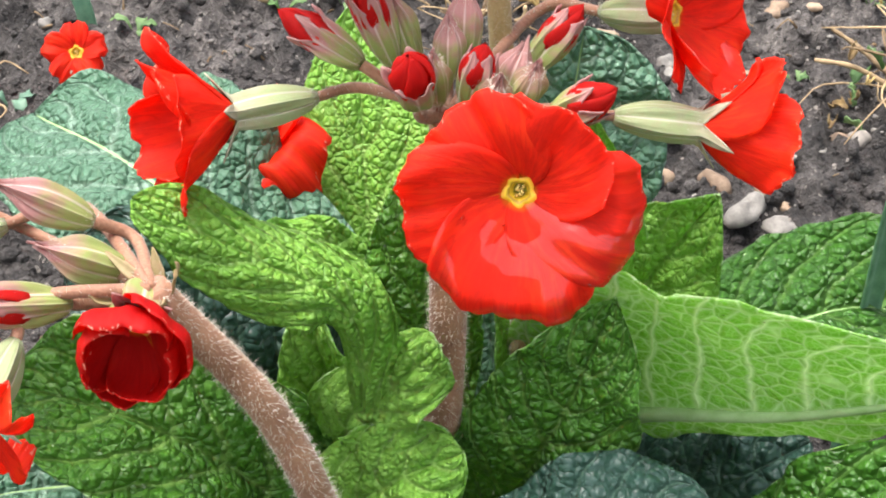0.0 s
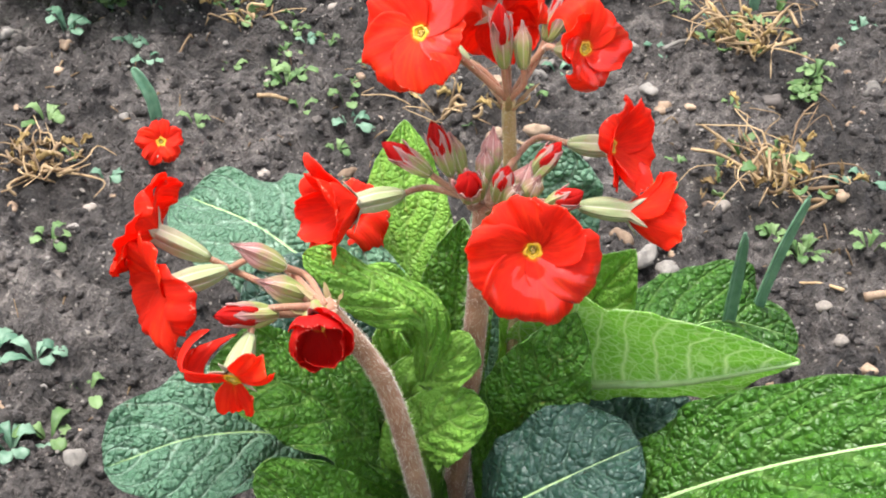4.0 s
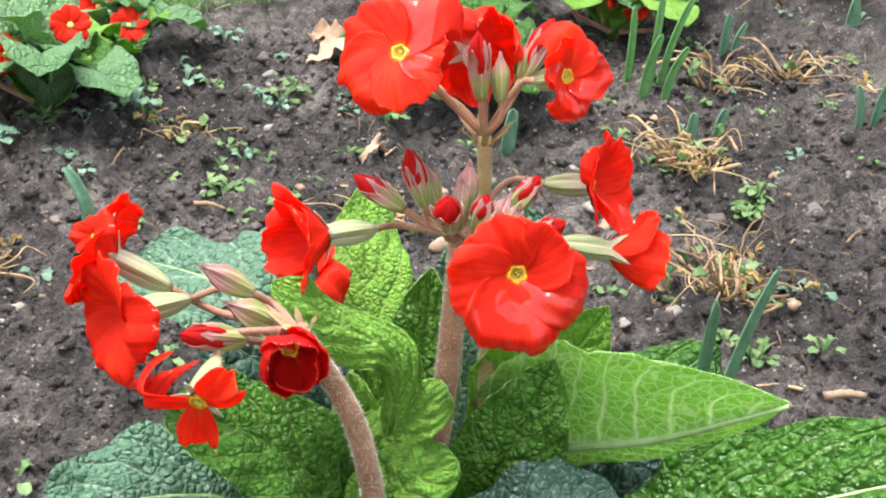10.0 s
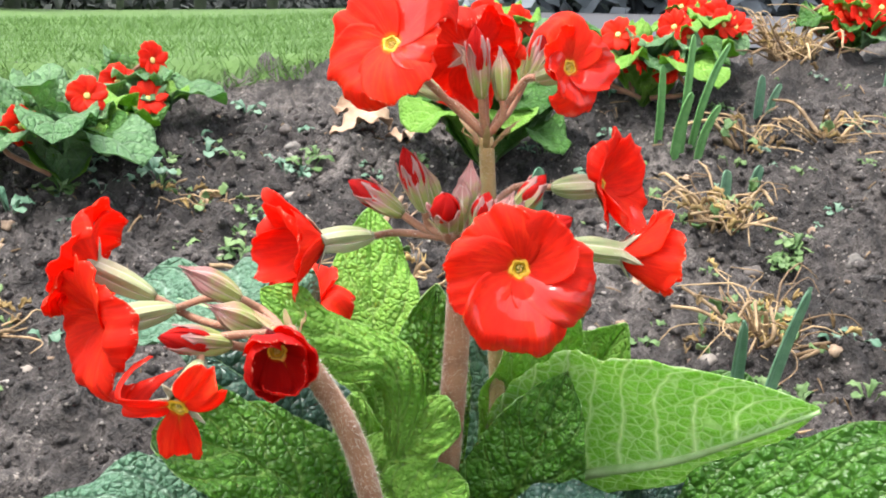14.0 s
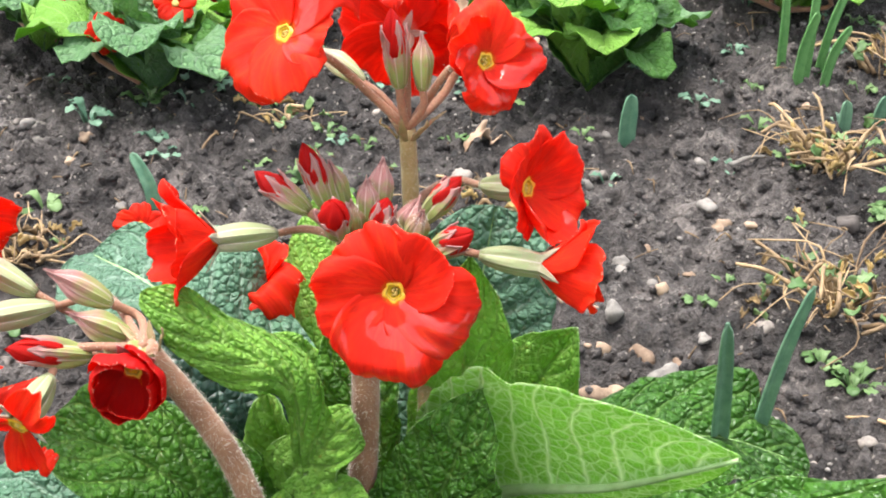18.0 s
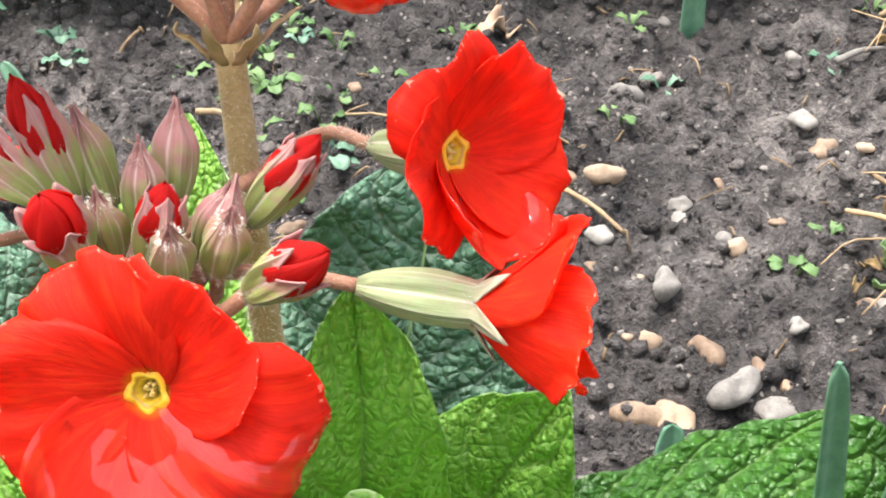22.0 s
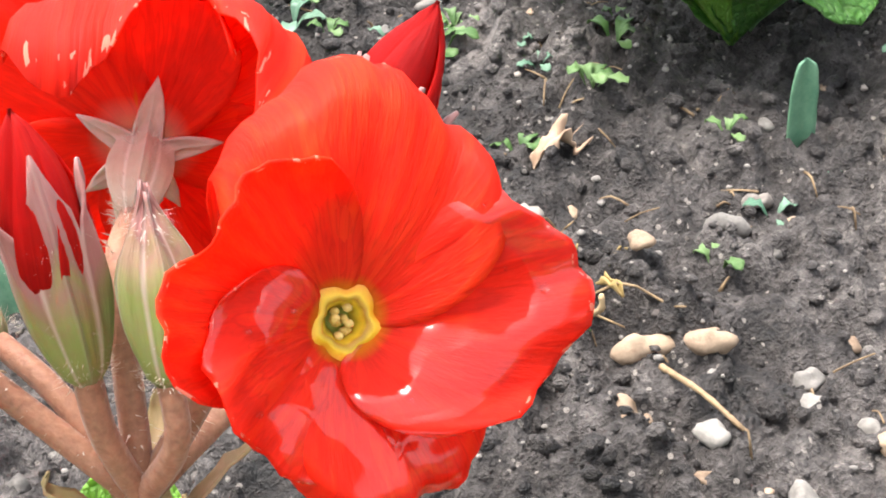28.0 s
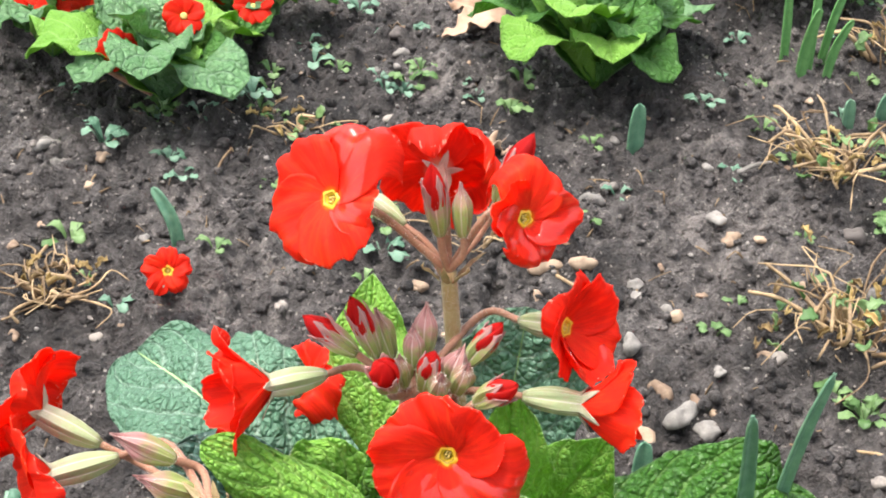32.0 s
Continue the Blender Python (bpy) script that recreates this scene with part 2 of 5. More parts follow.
    relief = math_node(nt, "ADD", math_node(nt, "MULTIPLY", ve, 0.7), math_node(nt, "MULTIPLY", grain, 0.3))
    if wet:
        film = node(nt, "ShaderNodeTexNoise", [("Vector", own)], Scale=1.7, Detail=2.5, Roughness=0.45)
        f = math_node(nt, "MULTIPLY", math_node(nt, "SUBTRACT", film.outputs["Fac"], 0.5), 80.0, clamp=True)
        nt.links.new(f, p.inputs["Coat Weight"])
        p.inputs["Coat Roughness"].default_value = 0.04
        p.inputs["Coat IOR"].default_value = 1.8
        brim = math_node(nt, "MULTIPLY", math_node(nt, "SUBTRACT", film.outputs["Fac"], 0.5), 18.0, clamp=True)
        n2 = node(nt, "ShaderNodeBump", [("Height", brim)], Strength=0.5, Distance=0.0006)
        nt.links.new(n2.outputs[0], p.inputs["Coat Normal"])
    bump(nt, p, relief, 0.6, 0.0007)
    add_translucent(nt, p, mix(nt, 0.5, col, (1.0, 0.08, 0.014)), 0.54)
    return m


def mat_eye(name):
    """Gold ring round a greenish throat."""
    m, nt, p = start(name)
    uv = nt.nodes.new("ShaderNodeUVMap").outputs[0]
    sep = nt.nodes.new("ShaderNodeSeparateXYZ")
    nt.links.new(uv, sep.inputs[0])
    f = math_node(nt, "ADD", sep.outputs[0], math_node(nt, "MULTIPLY_ADD", noise_tex(nt, 900.0, 2.0), 0.16, -0.08))
    col = ramp(nt, f, [(0.15, (0.4, 0.29, 0.04)), (0.38, (0.66, 0.42, 0.02)), (0.5, (0.36, 0.18, 0.01)), (0.72, (0.74, 0.45, 0.018)), (0.97, (0.72, 0.27, 0.008))])
    nt.links.new(col, p.inputs["Base Color"])
    p.inputs["Roughness"].default_value = 0.45
    bump(nt, p, noise_tex(nt, 1500.0, 2.0), 0.4, 0.0004)
    return m


def mat_calyx(name, base, tip, ridge, edge):
    """Downy calyx: green below, flushed towards the teeth, pale keels and pale margins to the five sepals."""
    m, nt, p = start(name)
    uv = nt.nodes.new("ShaderNodeUVMap").outputs[0]
    sep = nt.nodes.new("ShaderNodeSeparateXYZ")
    nt.links.new(uv, sep.inputs[0])
    u, v = sep.outputs[0], sep.outputs[1]
    scl = node(nt, "ShaderNodeMapping", [("Vector", uv)])
    scl.inputs["Scale"].default_value = (3.5, 34.0, 1.0)
    streak = noise_tex(nt, 1.0, 4.0, scl.outputs[0])
    blot = noise_tex(nt, 5.0, 3.0, uv)
    info = nt.nodes.new("ShaderNodeObjectInfo").outputs["Random"]
    f = math_node(nt, "ADD", u, math_node(nt, "MULTIPLY_ADD", blot, 0.7, -0.35))
    f = math_node(nt, "ADD", f, math_node(nt, "MULTIPLY_ADD", info, 0.3, -0.15))
    col = ramp(nt, f, [(0.36, base), (0.76, tip)])
    k = math_node(nt, "MULTIPLY", math_node(nt, "PINGPONG", math_node(nt, "ADD", math_node(nt, "MULTIPLY", v, 5.0), 0.5), 0.5), 2.0)
    keel = math_node(nt, "SUBTRACT", 1.0, math_node(nt, "MULTIPLY", k, 7.0), clamp=True)
    rim = math_node(nt, "MULTIPLY", math_node(nt, "SUBTRACT", k, 0.82), 7.0, clamp=True)
    rough = noise_tex(nt, 700.0, 3.0)
    col = mix(nt, math_node(nt, "MULTIPLY", math_node(nt, "SUBTRACT", rough, 0.4, clamp=True), 0.7), col, (0.3, 0.13, 0.09))
    col = mix(nt, math_node(nt, "MULTIPLY", streak, 0.25), col, ridge)
    col = mix(nt, math_node(nt, "MULTIPLY", math_node(nt, "MAXIMUM", math_node(nt, "MULTIPLY", keel, 0.35), rim), 0.55), col, edge)
    nt.links.new(col, p.inputs["Base Color"])
    p.inputs["Roughness"].default_value = 0.6
    p.inputs["Sheen Weight"].default_value = 0.12
    p.inputs["Sheen Roughness"].default_value = 0.4
    h = math_node(nt, "ADD", math_node(nt, "MULTIPLY", streak, 0.6), math_node(nt, "MULTIPLY", keel, 0.6))
    bump(nt, p, h, 0.6, 0.0007)
    add_translucent(nt, p, col, 0.15)
    return m


def mat_stem(name, a, b):
    """Downy reddish scape."""
    m, nt, p = start(name)
    co = nt.nodes.new("ShaderNodeTexCoord").outputs["Object"]
    f = noise_tex(nt, 90.0, 3.0, co)
    fine = noise_tex(nt, 1400.0, 2.0, co)
    col = ramp(nt, math_node(nt, "ADD", math_node(nt, "MULTIPLY", f, 0.6), math_node(nt, "MULTIPLY", fine, 0.4)), [(0.35, a), (0.65, b)])
    nt.links.new(col, p.inputs["Base Color"])
    p.inputs["Roughness"].default_value = 0.65
    p.inputs["Sheen Weight"].default_value = 0.2
    bump(nt, p, fine, 0.5, 0.0004)
    return m


def mat_water(name):
    m, nt, p = start(name)
    p.inputs["Base Color"].default_value = (1, 1, 1, 1)
    p.inputs["Transmission Weight"].default_value = 1.0
    p.inputs["Roughness"].default_value = 0.0
    p.inputs["IOR"].default_value = 1.33
    return m


def mat_soil(name):
    """Dark moist garden soil with crumbs and dry flecks; crevice shade is painted into its colour."""
    m, nt, p = start(name)
    co = nt.nodes.new("ShaderNodeTexCoord").outputs["Object"]
    big = noise_tex(nt, 9.0, 4.0, co)
    mid = noise_tex(nt, 75.0, 5.0, co, 0.65)
    fine = noise_tex(nt, 480.0, 3.0, co, 0.7)
    f = math_node(nt, "ADD", math_node(nt, "MULTIPLY", big, 0.35), math_node(nt, "MULTIPLY", mid, 0.4))
    f = math_node(nt, "ADD", f, math_node(nt, "MULTIPLY", fine, 0.25))
    # steep ramp: low spots painted dark as shaded crevices, high ones pale as lit clods
    col = ramp(nt, f, [(0.41, (0.010, 0.0082, 0.007)), (0.48, (0.038, 0.031, 0.027)), (0.54, (0.086, 0.074, 0.067)), (0.62, (0.205, 0.178, 0.160))])
    fl = node(nt, "ShaderNodeTexVoronoi", [("Vector", co)], Scale=210.0)
    fleck = math_node(nt, "MULTIPLY", math_node(nt, "LESS_THAN", fl.outputs["Distance"], 0.22), math_node(nt, "GREATER_THAN", noise_tex(nt, 60.0, 1.0, co), 0.56))
    col = mix(nt, math_node(nt, "MULTIPLY", fleck, 0.7), col, (0.33, 0.29, 0.25))
    nt.links.new(col, p.inputs["Base Color"])
    nt.links.new(math_node(nt, "MULTIPLY_ADD", mid, 0.35, 0.55), p.inputs["Roughness"])
    h = math_node(nt, "ADD", math_node(nt, "MULTIPLY", mid, 0.7), math_node(nt, "MULTIPLY", fine, 0.3))
    bump(nt, p, h, 1.0, 0.014)
    return m


M = {
    "petal": mat_petal("scarlet_petal"),
    "petal_wet": mat_petal("wet_scarlet_petal", wet=True),
    "petal_deep": mat_petal("deep_red_petal", tint=(0.6, 0.008, 0.008)),
    "petal_back": mat_petal("petal_underside", back=True),
    "eye": mat_eye("yellow_eye"),
    "anther": mat_plain("anther", (0.55, 0.36, 0.08), (0.8, 0.6, 0.22), 900, 0.7),
    "throat": mat_plain("green_throat", (0.2, 0.26, 0.03), (0.4, 0.38, 0.06), 600, 0.6),
    "tube": mat_plain("corolla_tube", (0.7, 0.42, 0.08), (0.82, 0.6, 0.3), 300, 0.6),
    "calyx": mat_calyx("green_calyx", (0.29, 0.37, 0.15), (0.42, 0.38, 0.25), (0.56, 0.5, 0.4), (0.7, 0.63, 0.53)),
    "calyx_pink": mat_calyx("flushed_calyx", (0.24, 0.32, 0.06), (0.38, 0.16, 0.15), (0.5, 0.34, 0.28), (0.7, 0.56, 0.49)),
    "calyx_pale": mat_calyx("pale_calyx", (0.5, 0.42, 0.3), (0.68, 0.52, 0.46), (0.7, 0.6, 0.52), (0.8, 0.74, 0.66)),
    "water": mat_water("water_drop"),
    "bract": mat_plain("bract", (0.3, 0.24, 0.1), (0.5, 0.33, 0.2), 300, 0.6, 0.0003, thin=0.2),
    "stem": mat_stem("downy_stem", (0.2, 0.085, 0.045), (0.4, 0.2, 0.115)),
    "stem_green": mat_stem("green_stem", (0.26, 0.18, 0.06), (0.44, 0.34, 0.15)),
    "hair": mat_plain("white_down", (0.6, 0.52, 0.42), (0.8, 0.75, 0.66), 200, 0.5, thin=0.3),
    "leaf": mat_leaf("mid_green_leaf", (0.022, 0.095, 0.008), (0.062, 0.19, 0.018), (0.2, 0.37, 0.09), vein_mix=0.6, relief=0.0040, rough=0.33, thin=0.25),
    "leaf_mid": mat_leaf("fresh_green_leaf", (0.045, 0.17, 0.012), (0.12, 0.31, 0.03), (0.3, 0.5, 0.12), vein_mix=0.6, thin=0.28, relief=0.0030, cells=300.0),
    "leaf_light": mat_leaf("light_green_leaf", (0.17, 0.42, 0.035), (0.31, 0.58, 0.09), (0.46, 0.68, 0.2), rough=0.45, thin=0.34, vein_mix=0.55, relief=0.0016, cells=420.0),
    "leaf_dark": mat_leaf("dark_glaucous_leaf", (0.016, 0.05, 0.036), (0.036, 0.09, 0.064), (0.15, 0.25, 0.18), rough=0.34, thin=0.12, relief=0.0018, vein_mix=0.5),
    "leaf_pale": mat_leaf("pale_glaucous_leaf", (0.06, 0.165, 0.085), (0.13, 0.26, 0.16), (0.34, 0.48, 0.36), rough=0.38, thin=0.2, vein_mix=0.7, cells=290.0),
    # green brighter than the blade's own: glow of light from behind painted in
    "leaf_under": mat_leaf("leaf_underside", (0.2, 0.46, 0.06), (0.32, 0.6, 0.12), (0.82, 0.92, 0.66), rough=0.5, thin=0.62, relief=0.0018, vein_mix=1.0, veins=10.0, raised=True),
    "rib": mat_plain("pale_midrib", (0.25, 0.42, 0.13), (0.4, 0.56, 0.25), 200, 0.5, 0.0003),
    "leaf_far": mat_leaf("bed_leaf", (0.045, 0.17, 0.025), (0.13, 0.33, 0.06), (0.28, 0.48, 0.16)),
    "leaf_far_pale": mat_leaf("bed_pale_leaf", (0.14, 0.33, 0.12), (0.27, 0.46, 0.22), (0.36, 0.5, 0.34)),
    "weed": mat_plain("weed_leaf", (0.075, 0.16, 0.04), (0.19, 0.3, 0.11), 130, 0.5, thin=0.25, rand=0.5),
    "weed_blue": mat_plain("bluish_weed_leaf", (0.08, 0.18, 0.11), (0.18, 0.3, 0.2), 130, 0.45, thin=0.2, rand=0.4),
    "shoot": mat_plain("blue_green_shoot", (0.09, 0.22, 0.13), (0.2, 0.36, 0.22), 160, 0.4, 0.0003, thin=0.15),
    "shoot_green": mat_plain("green_bulb_leaf", (0.1, 0.27, 0.08), (0.2, 0.42, 0.14), 160, 0.4, 0.0003, thin=0.25),
    "straw": mat_plain("dry_straw", (0.16, 0.1, 0.05), (0.46, 0.32, 0.17), 150, 0.7, 0.0006, rand=0.5),
    "husk": mat_plain("withered_leaf", (0.13, 0.08, 0.03), (0.4, 0.28, 0.1), 200, 0.75, 0.0006, rand=0.6),
    "dry_leaf": mat_plain("dry_leaf", (0.25, 0.15, 0.09), (0.48, 0.33, 0.22), 60, 0.75, 0.001),
    "soil": mat_soil("garden_soil"),
    "stone": mat_plain("pebble_stone", (0.09, 0.075, 0.065), (0.3, 0.26, 0.22), 160, 0.75, 0.0012, rand=0.8),
    "stone_pale": mat_plain("pale_stone", (0.10, 0.09, 0.078), (0.27, 0.245, 0.215), 150, 0.75, 0.0014, rand=0.4),
    "stone_tan": mat_plain("tan_stone", (0.17, 0.11, 0.07), (0.42, 0.3, 0.2), 150, 0.75, 0.0014, rand=0.4),
    "grass": mat_plain("lawn_grass", (0.058, 0.132, 0.02), (0.1, 0.2, 0.036), 8, 0.6, 0.004, thin=0.2, rand=0.1),
    "lawn": mat_plain("lawn_ground", (0.055, 0.118, 0.018), (0.085, 0.165, 0.03), 6, 0.8, 0.01, rand=0.0),
    "bark": mat_plain("tree_bark", (0.08, 0.078, 0.08), (0.18, 0.17, 0.17), 12, 0.85, 0.02),
    # grey-blue leaf colour with the distance haze painted in
    "hedge": mat_plain("hazy_hedge_leaf", (0.12, 0.135, 0.15), (0.2, 0.225, 0.245), 2.5, 0.8, rand=0.2),
    "hedge_dark": mat_plain("dark_hedge_leaf", (0.03, 0.036, 0.03), (0.08, 0.09, 0.08), 2.5, 0.8, rand=0.2),
    # pale tone of the backdrop that stands in for sky glow between trunks
    "wall": mat_plain("sky_gap_pale", (0.5, 0.5, 0.53), (0.66, 0.66, 0.7), 1.5, 0.8, rand=0.0),
    "road": mat_plain("asphalt", (0.045, 0.045, 0.05), (0.075, 0.075, 0.08), 30, 0.8, 0.003, rand=0.0),
}

# ---- building tools ----


def V(*a):
    return np.array(a, float)


def unit(a):
    a = np.asarray(a, float)
    return a / max(np.linalg.norm(a), 1e-9)


def frame_of(n, up=(0, 0, 1)):
    """Columns x, y, z with z along n and y as near to up as can be."""
    z = unit(n)
    y = np.asarray(up, float) - z * np.dot(up, z)
    if np.linalg.norm(y) < 1e-4:
        y = np.array([0.0, 1.0, 0.0]) - z * z[1]
    y = unit(y)
    return np.stack([np.cross(y, z), y, z], 1)


def part(name, data, material, parent=None, label=""):
    """One mesh object under a thing or a part. data: (verts, faces, uvs or None)."""
    verts, faces, uvs = data[:3]
    me = bpy.data.meshes.new(name)
    me.from_pydata([tuple(v) for v in verts], [], [tuple(int(i) for i in f) for f in faces])
    if uvs is not None:
        layer = me.uv_layers.new(name="UVMap")
        idx = np.empty(len(me.loops), np.int32)
        me.loops.foreach_get("vertex_index", idx)
        layer.data.foreach_set("uv", np.asarray(uvs, np.float32)[idx].ravel())
    mats = material if isinstance(material, (list, tuple)) else [material]
    for k in mats:
        me.materials.append(M[k])
    me.polygons.foreach_set("use_smooth", np.ones(len(me.polygons), bool))
    if len(mats) > 1:
        n, m = data[3]
        half = (n - 1) * (m - 1)
        me.polygons.foreach_set("material_index", np.array([0] * half + [1] * (len(me.polygons) - half), np.int32))
    me.update()
    ob = new(name, me)
    if parent is not None:
        ob.parent = parent
    if label:
        tagged(ob, label)
    return ob


def thing(name, label, category, group="", at=(0, 0, 0), kind=""):
    ob = new(name)
    ob.location = at
    ob.empty_display_size = 0.01
    return tagged(ob, label, category, group, kind)


def grid_faces(n, m, close=False, base=0):
    out = []
    for i in range(n - 1):
        for j in range(m if close else m - 1):
            k = (j + 1) % m
            out.append((base + i * m + j, base + i * m + k, base + (i + 1) * m + k, base + (i + 1) * m + j))
    return out


def join(*datas):
    vs, fs, us, b = [], [], [], 0
    for v, f, u in datas:
        v = np.asarray(v, float)
        vs.append(v)
        us.append(np.zeros((len(v), 2)) if u is None else np.asarray(u, float))
        fs += [tuple(i + b for i in q) for q in f]
        b += len(v)
    return np.concatenate(vs), fs, np.concatenate(us)


def shell(P, UV, thick):
    """A closed thin sheet from a grid P (n, m, 3); the first half of the faces is the upper side."""
    n, m, _ = P.shape
    du = np.gradient(P, axis=0)
    dv = np.gradient(P, axis=1)
    N = np.cross(du, dv)
    N /= np.maximum(np.linalg.norm(N, axis=2, keepdims=True), 1e-12)
    low = P + N * thick
    verts = np.concatenate([P.reshape(-1, 3), low.reshape(-1, 3)])
    top = [q for q in grid_faces(n, m)]
    bot = [tuple(reversed(q)) for q in grid_faces(n, m, base=n * m)]
    rim = [(0, j) for j in range(m)] + [(i, m - 1) for i in range(1, n)] + [(n - 1, j) for j in range(m - 2, -1, -1)] + [(i, 0) for i in range(n - 2, 0, -1)]
    ids = [i * m + j for i, j in rim]
    edge = [(ids[(k + 1) % len(ids)], ids[k], ids[k] + n * m, ids[(k + 1) % len(ids)] + n * m) for k in range(len(ids))]
    uvs = np.concatenate([UV.reshape(-1, 2)] * 2)
    return verts, top + bot + edge, uvs


def bez(pts, t):
    """Smooth curve through 3 or 4 points (Catmull-Rom ends clamped), at the parameters t."""
    p = np.asarray(pts, float)
    n = len(p) - 1
    ext = np.concatenate([[2 * p[0] - p[1]], p, [2 * p[-1] - p[-2]]])
    t = np.asarray(t) * n
    i = np.clip(t.astype(int), 0, n - 1)
    f = (t - i)[:, None]
    a, b, c, d = ext[i], ext[i + 1], ext[i + 2], ext[i + 3]
    return 0.5 * (2 * b + (c - a) * f + (2 * a - 5 * b + 4 * c - d) * f**2 + (3 * b - a - 3 * c + d) * f**3)


def tube(pts, r0, r1, n=14, m=9, wob=0.0, cap=True):
    t = np.linspace(0, 1, n)
    C = bez(pts, t)
    T = np.gradient(C, axis=0)
    T /= np.linalg.norm(T, axis=1, keepdims=True)
    ref = V(0.31, 0.87, 0.38)
    A = np.cross(T, ref)
    A /= np.maximum(np.linalg.norm(A, axis=1, keepdims=True), 1e-6)
    B = np.cross(T, A)
    r = r0 + (r1 - r0) * t
    r = r * (1 + wob * np.sin(t * 23.0))
    th = np.linspace(0, 2 * np.pi, m, endpoint=False)
    P = C[:, None] + r[:, None, None] * (A[:, None] * np.cos(th)[None, :, None] + B[:, None] * np.sin(th)[None, :, None])
    uv = np.stack(np.broadcast_arrays(t[:, None], (th / 6.283)[None]), 2)
    v, f, u = P.reshape(-1, 3), grid_faces(n, m, True), uv.reshape(-1, 2)
    if cap:
        v = np.concatenate([v, C[:1], C[-1:]])
        u = np.concatenate([u, [[0, 0], [1, 0]]])
        k = n * m
        f = f + [((j + 1) % m, j, k) for j in range(m)] + [((n - 1) * m + j, (n - 1) * m + (j + 1) % m, k + 1) for j in range(m)]
    return v, f, u


def down(pts, r0, r1, count, length, rng, wide=0.00010):
    """Fine white hairs standing off a stem."""
    t = rng.random(count)
    C = bez(pts, t)
    T = bez(pts, np.clip(t + 0.01, 0, 1)) - bez(pts, np.clip(t - 0.01, 0, 1))
    T /= np.maximum(np.linalg.norm(T, axis=1, keepdims=True), 1e-9)
    D = rng.normal(size=(count, 3))
    D -= T * (D * T).sum(1, keepdims=True)
    D /= np.linalg.norm(D, axis=1, keepdims=True)
    r = (r0 + (r1 - r0) * t)[:, None]
    base = C + D * r * 0.97
    tip = base + (D + 0.5 * rng.normal(size=(count, 3)) * 0.5) * length * (0.6 + 0.8 * rng.random((count, 1)))
    S = np.cross(D, T) * wide
    v = np.concatenate([base - S, base + S, tip + S * 0.3])
    f = [(i, i + count, i + 2 * count) for i in range(count)]
    return v, f, None


def place(data, F, o):
    """Turns local verts by the frame F and moves them to o."""
    v, f, u = data
    return np.asarray(v, float) @ np.asarray(F).T + np.asarray(o, float), f, u


# ---- flowers, buds, leaves ----


def petal_sheet(L, open_deg, curl_deg, half, notch, ruffle, rng, n=23, m=25, r0=0.0022, skew=0.0011, roll=0.0, point=0.0):
    """One heart-shaped corolla lobe round the axis z, rising from the throat towards +y; roll: outer margin turned back; point: end drawn to a tip, or squared if below 0."""
    u = np.linspace(0, 1, n)[:, None]
    v = np.linspace(-1, 1, m)[None]
    q = rng.random(8) * 6.28
    cut = 1 - notch * np.exp(-((v - 0.1 * np.sin(q[0])) / 0.2) ** 2) - 0.2 * np.abs(v) ** 3
    cut = cut - point * np.abs(v) ** 1.2
    cut = cut + 0.026 * np.sin(v * 6 + q[1]) + 0.018 * np.sin(v * 13 + q[2]) + 0.012 * np.sin(v * 27 + q[3])
    s = u * L * cut
    ang = radians(open_deg) + radians(curl_deg) * u**2 + roll * np.clip((u - 0.78) / 0.22, 0, 1) ** 2 * (1 + 0.6 * np.sin(v * 3 + q[4]))
    wide = half * (0.2 + 0.8 * np.sin(np.clip(u * 1.15, 0, 1) * np.pi / 2) ** 0.85) * np.ones_like(v)
    r = r0 + s * np.sin(ang)
    z = s * np.cos(ang)
    th = v * wide / np.maximum(r + 0.25 * L * u, r0 * 1.3)
    lift = ruffle * u**2 * (np.sin(v * 4.6 + q[5]) + 0.55 * np.sin(v * 8.5 + u * 4 + q[6]) + 0.22 * np.sin(v * 19 + u * 3 + q[7])) + skew * v * (0.4 + u)
    lift = lift + 0.0007 * (1 - v**2) * np.sin(u * 3.1) - 0.0006 * np.exp(-(v / 0.11) ** 2) * np.sin(u * 3.1) ** 0.7
    lift = lift + 0.00022 * np.sin(v * 11 + q[2] + 1.5 * u) * u + 0.00012 * np.sin(v * 23 + q[3]) * u
    nr, nz = -np.cos(ang), np.sin(ang)
    r = r + lift * nr * 0.7
    z = z + lift * nz
    P = np.stack([r * np.sin(th), r * np.cos(th), z + 0 * th], 2)
    UV = np.stack(np.broadcast_arrays(u, (v + 1) / 2), 2)
    return shell(P, UV, 0.00022)


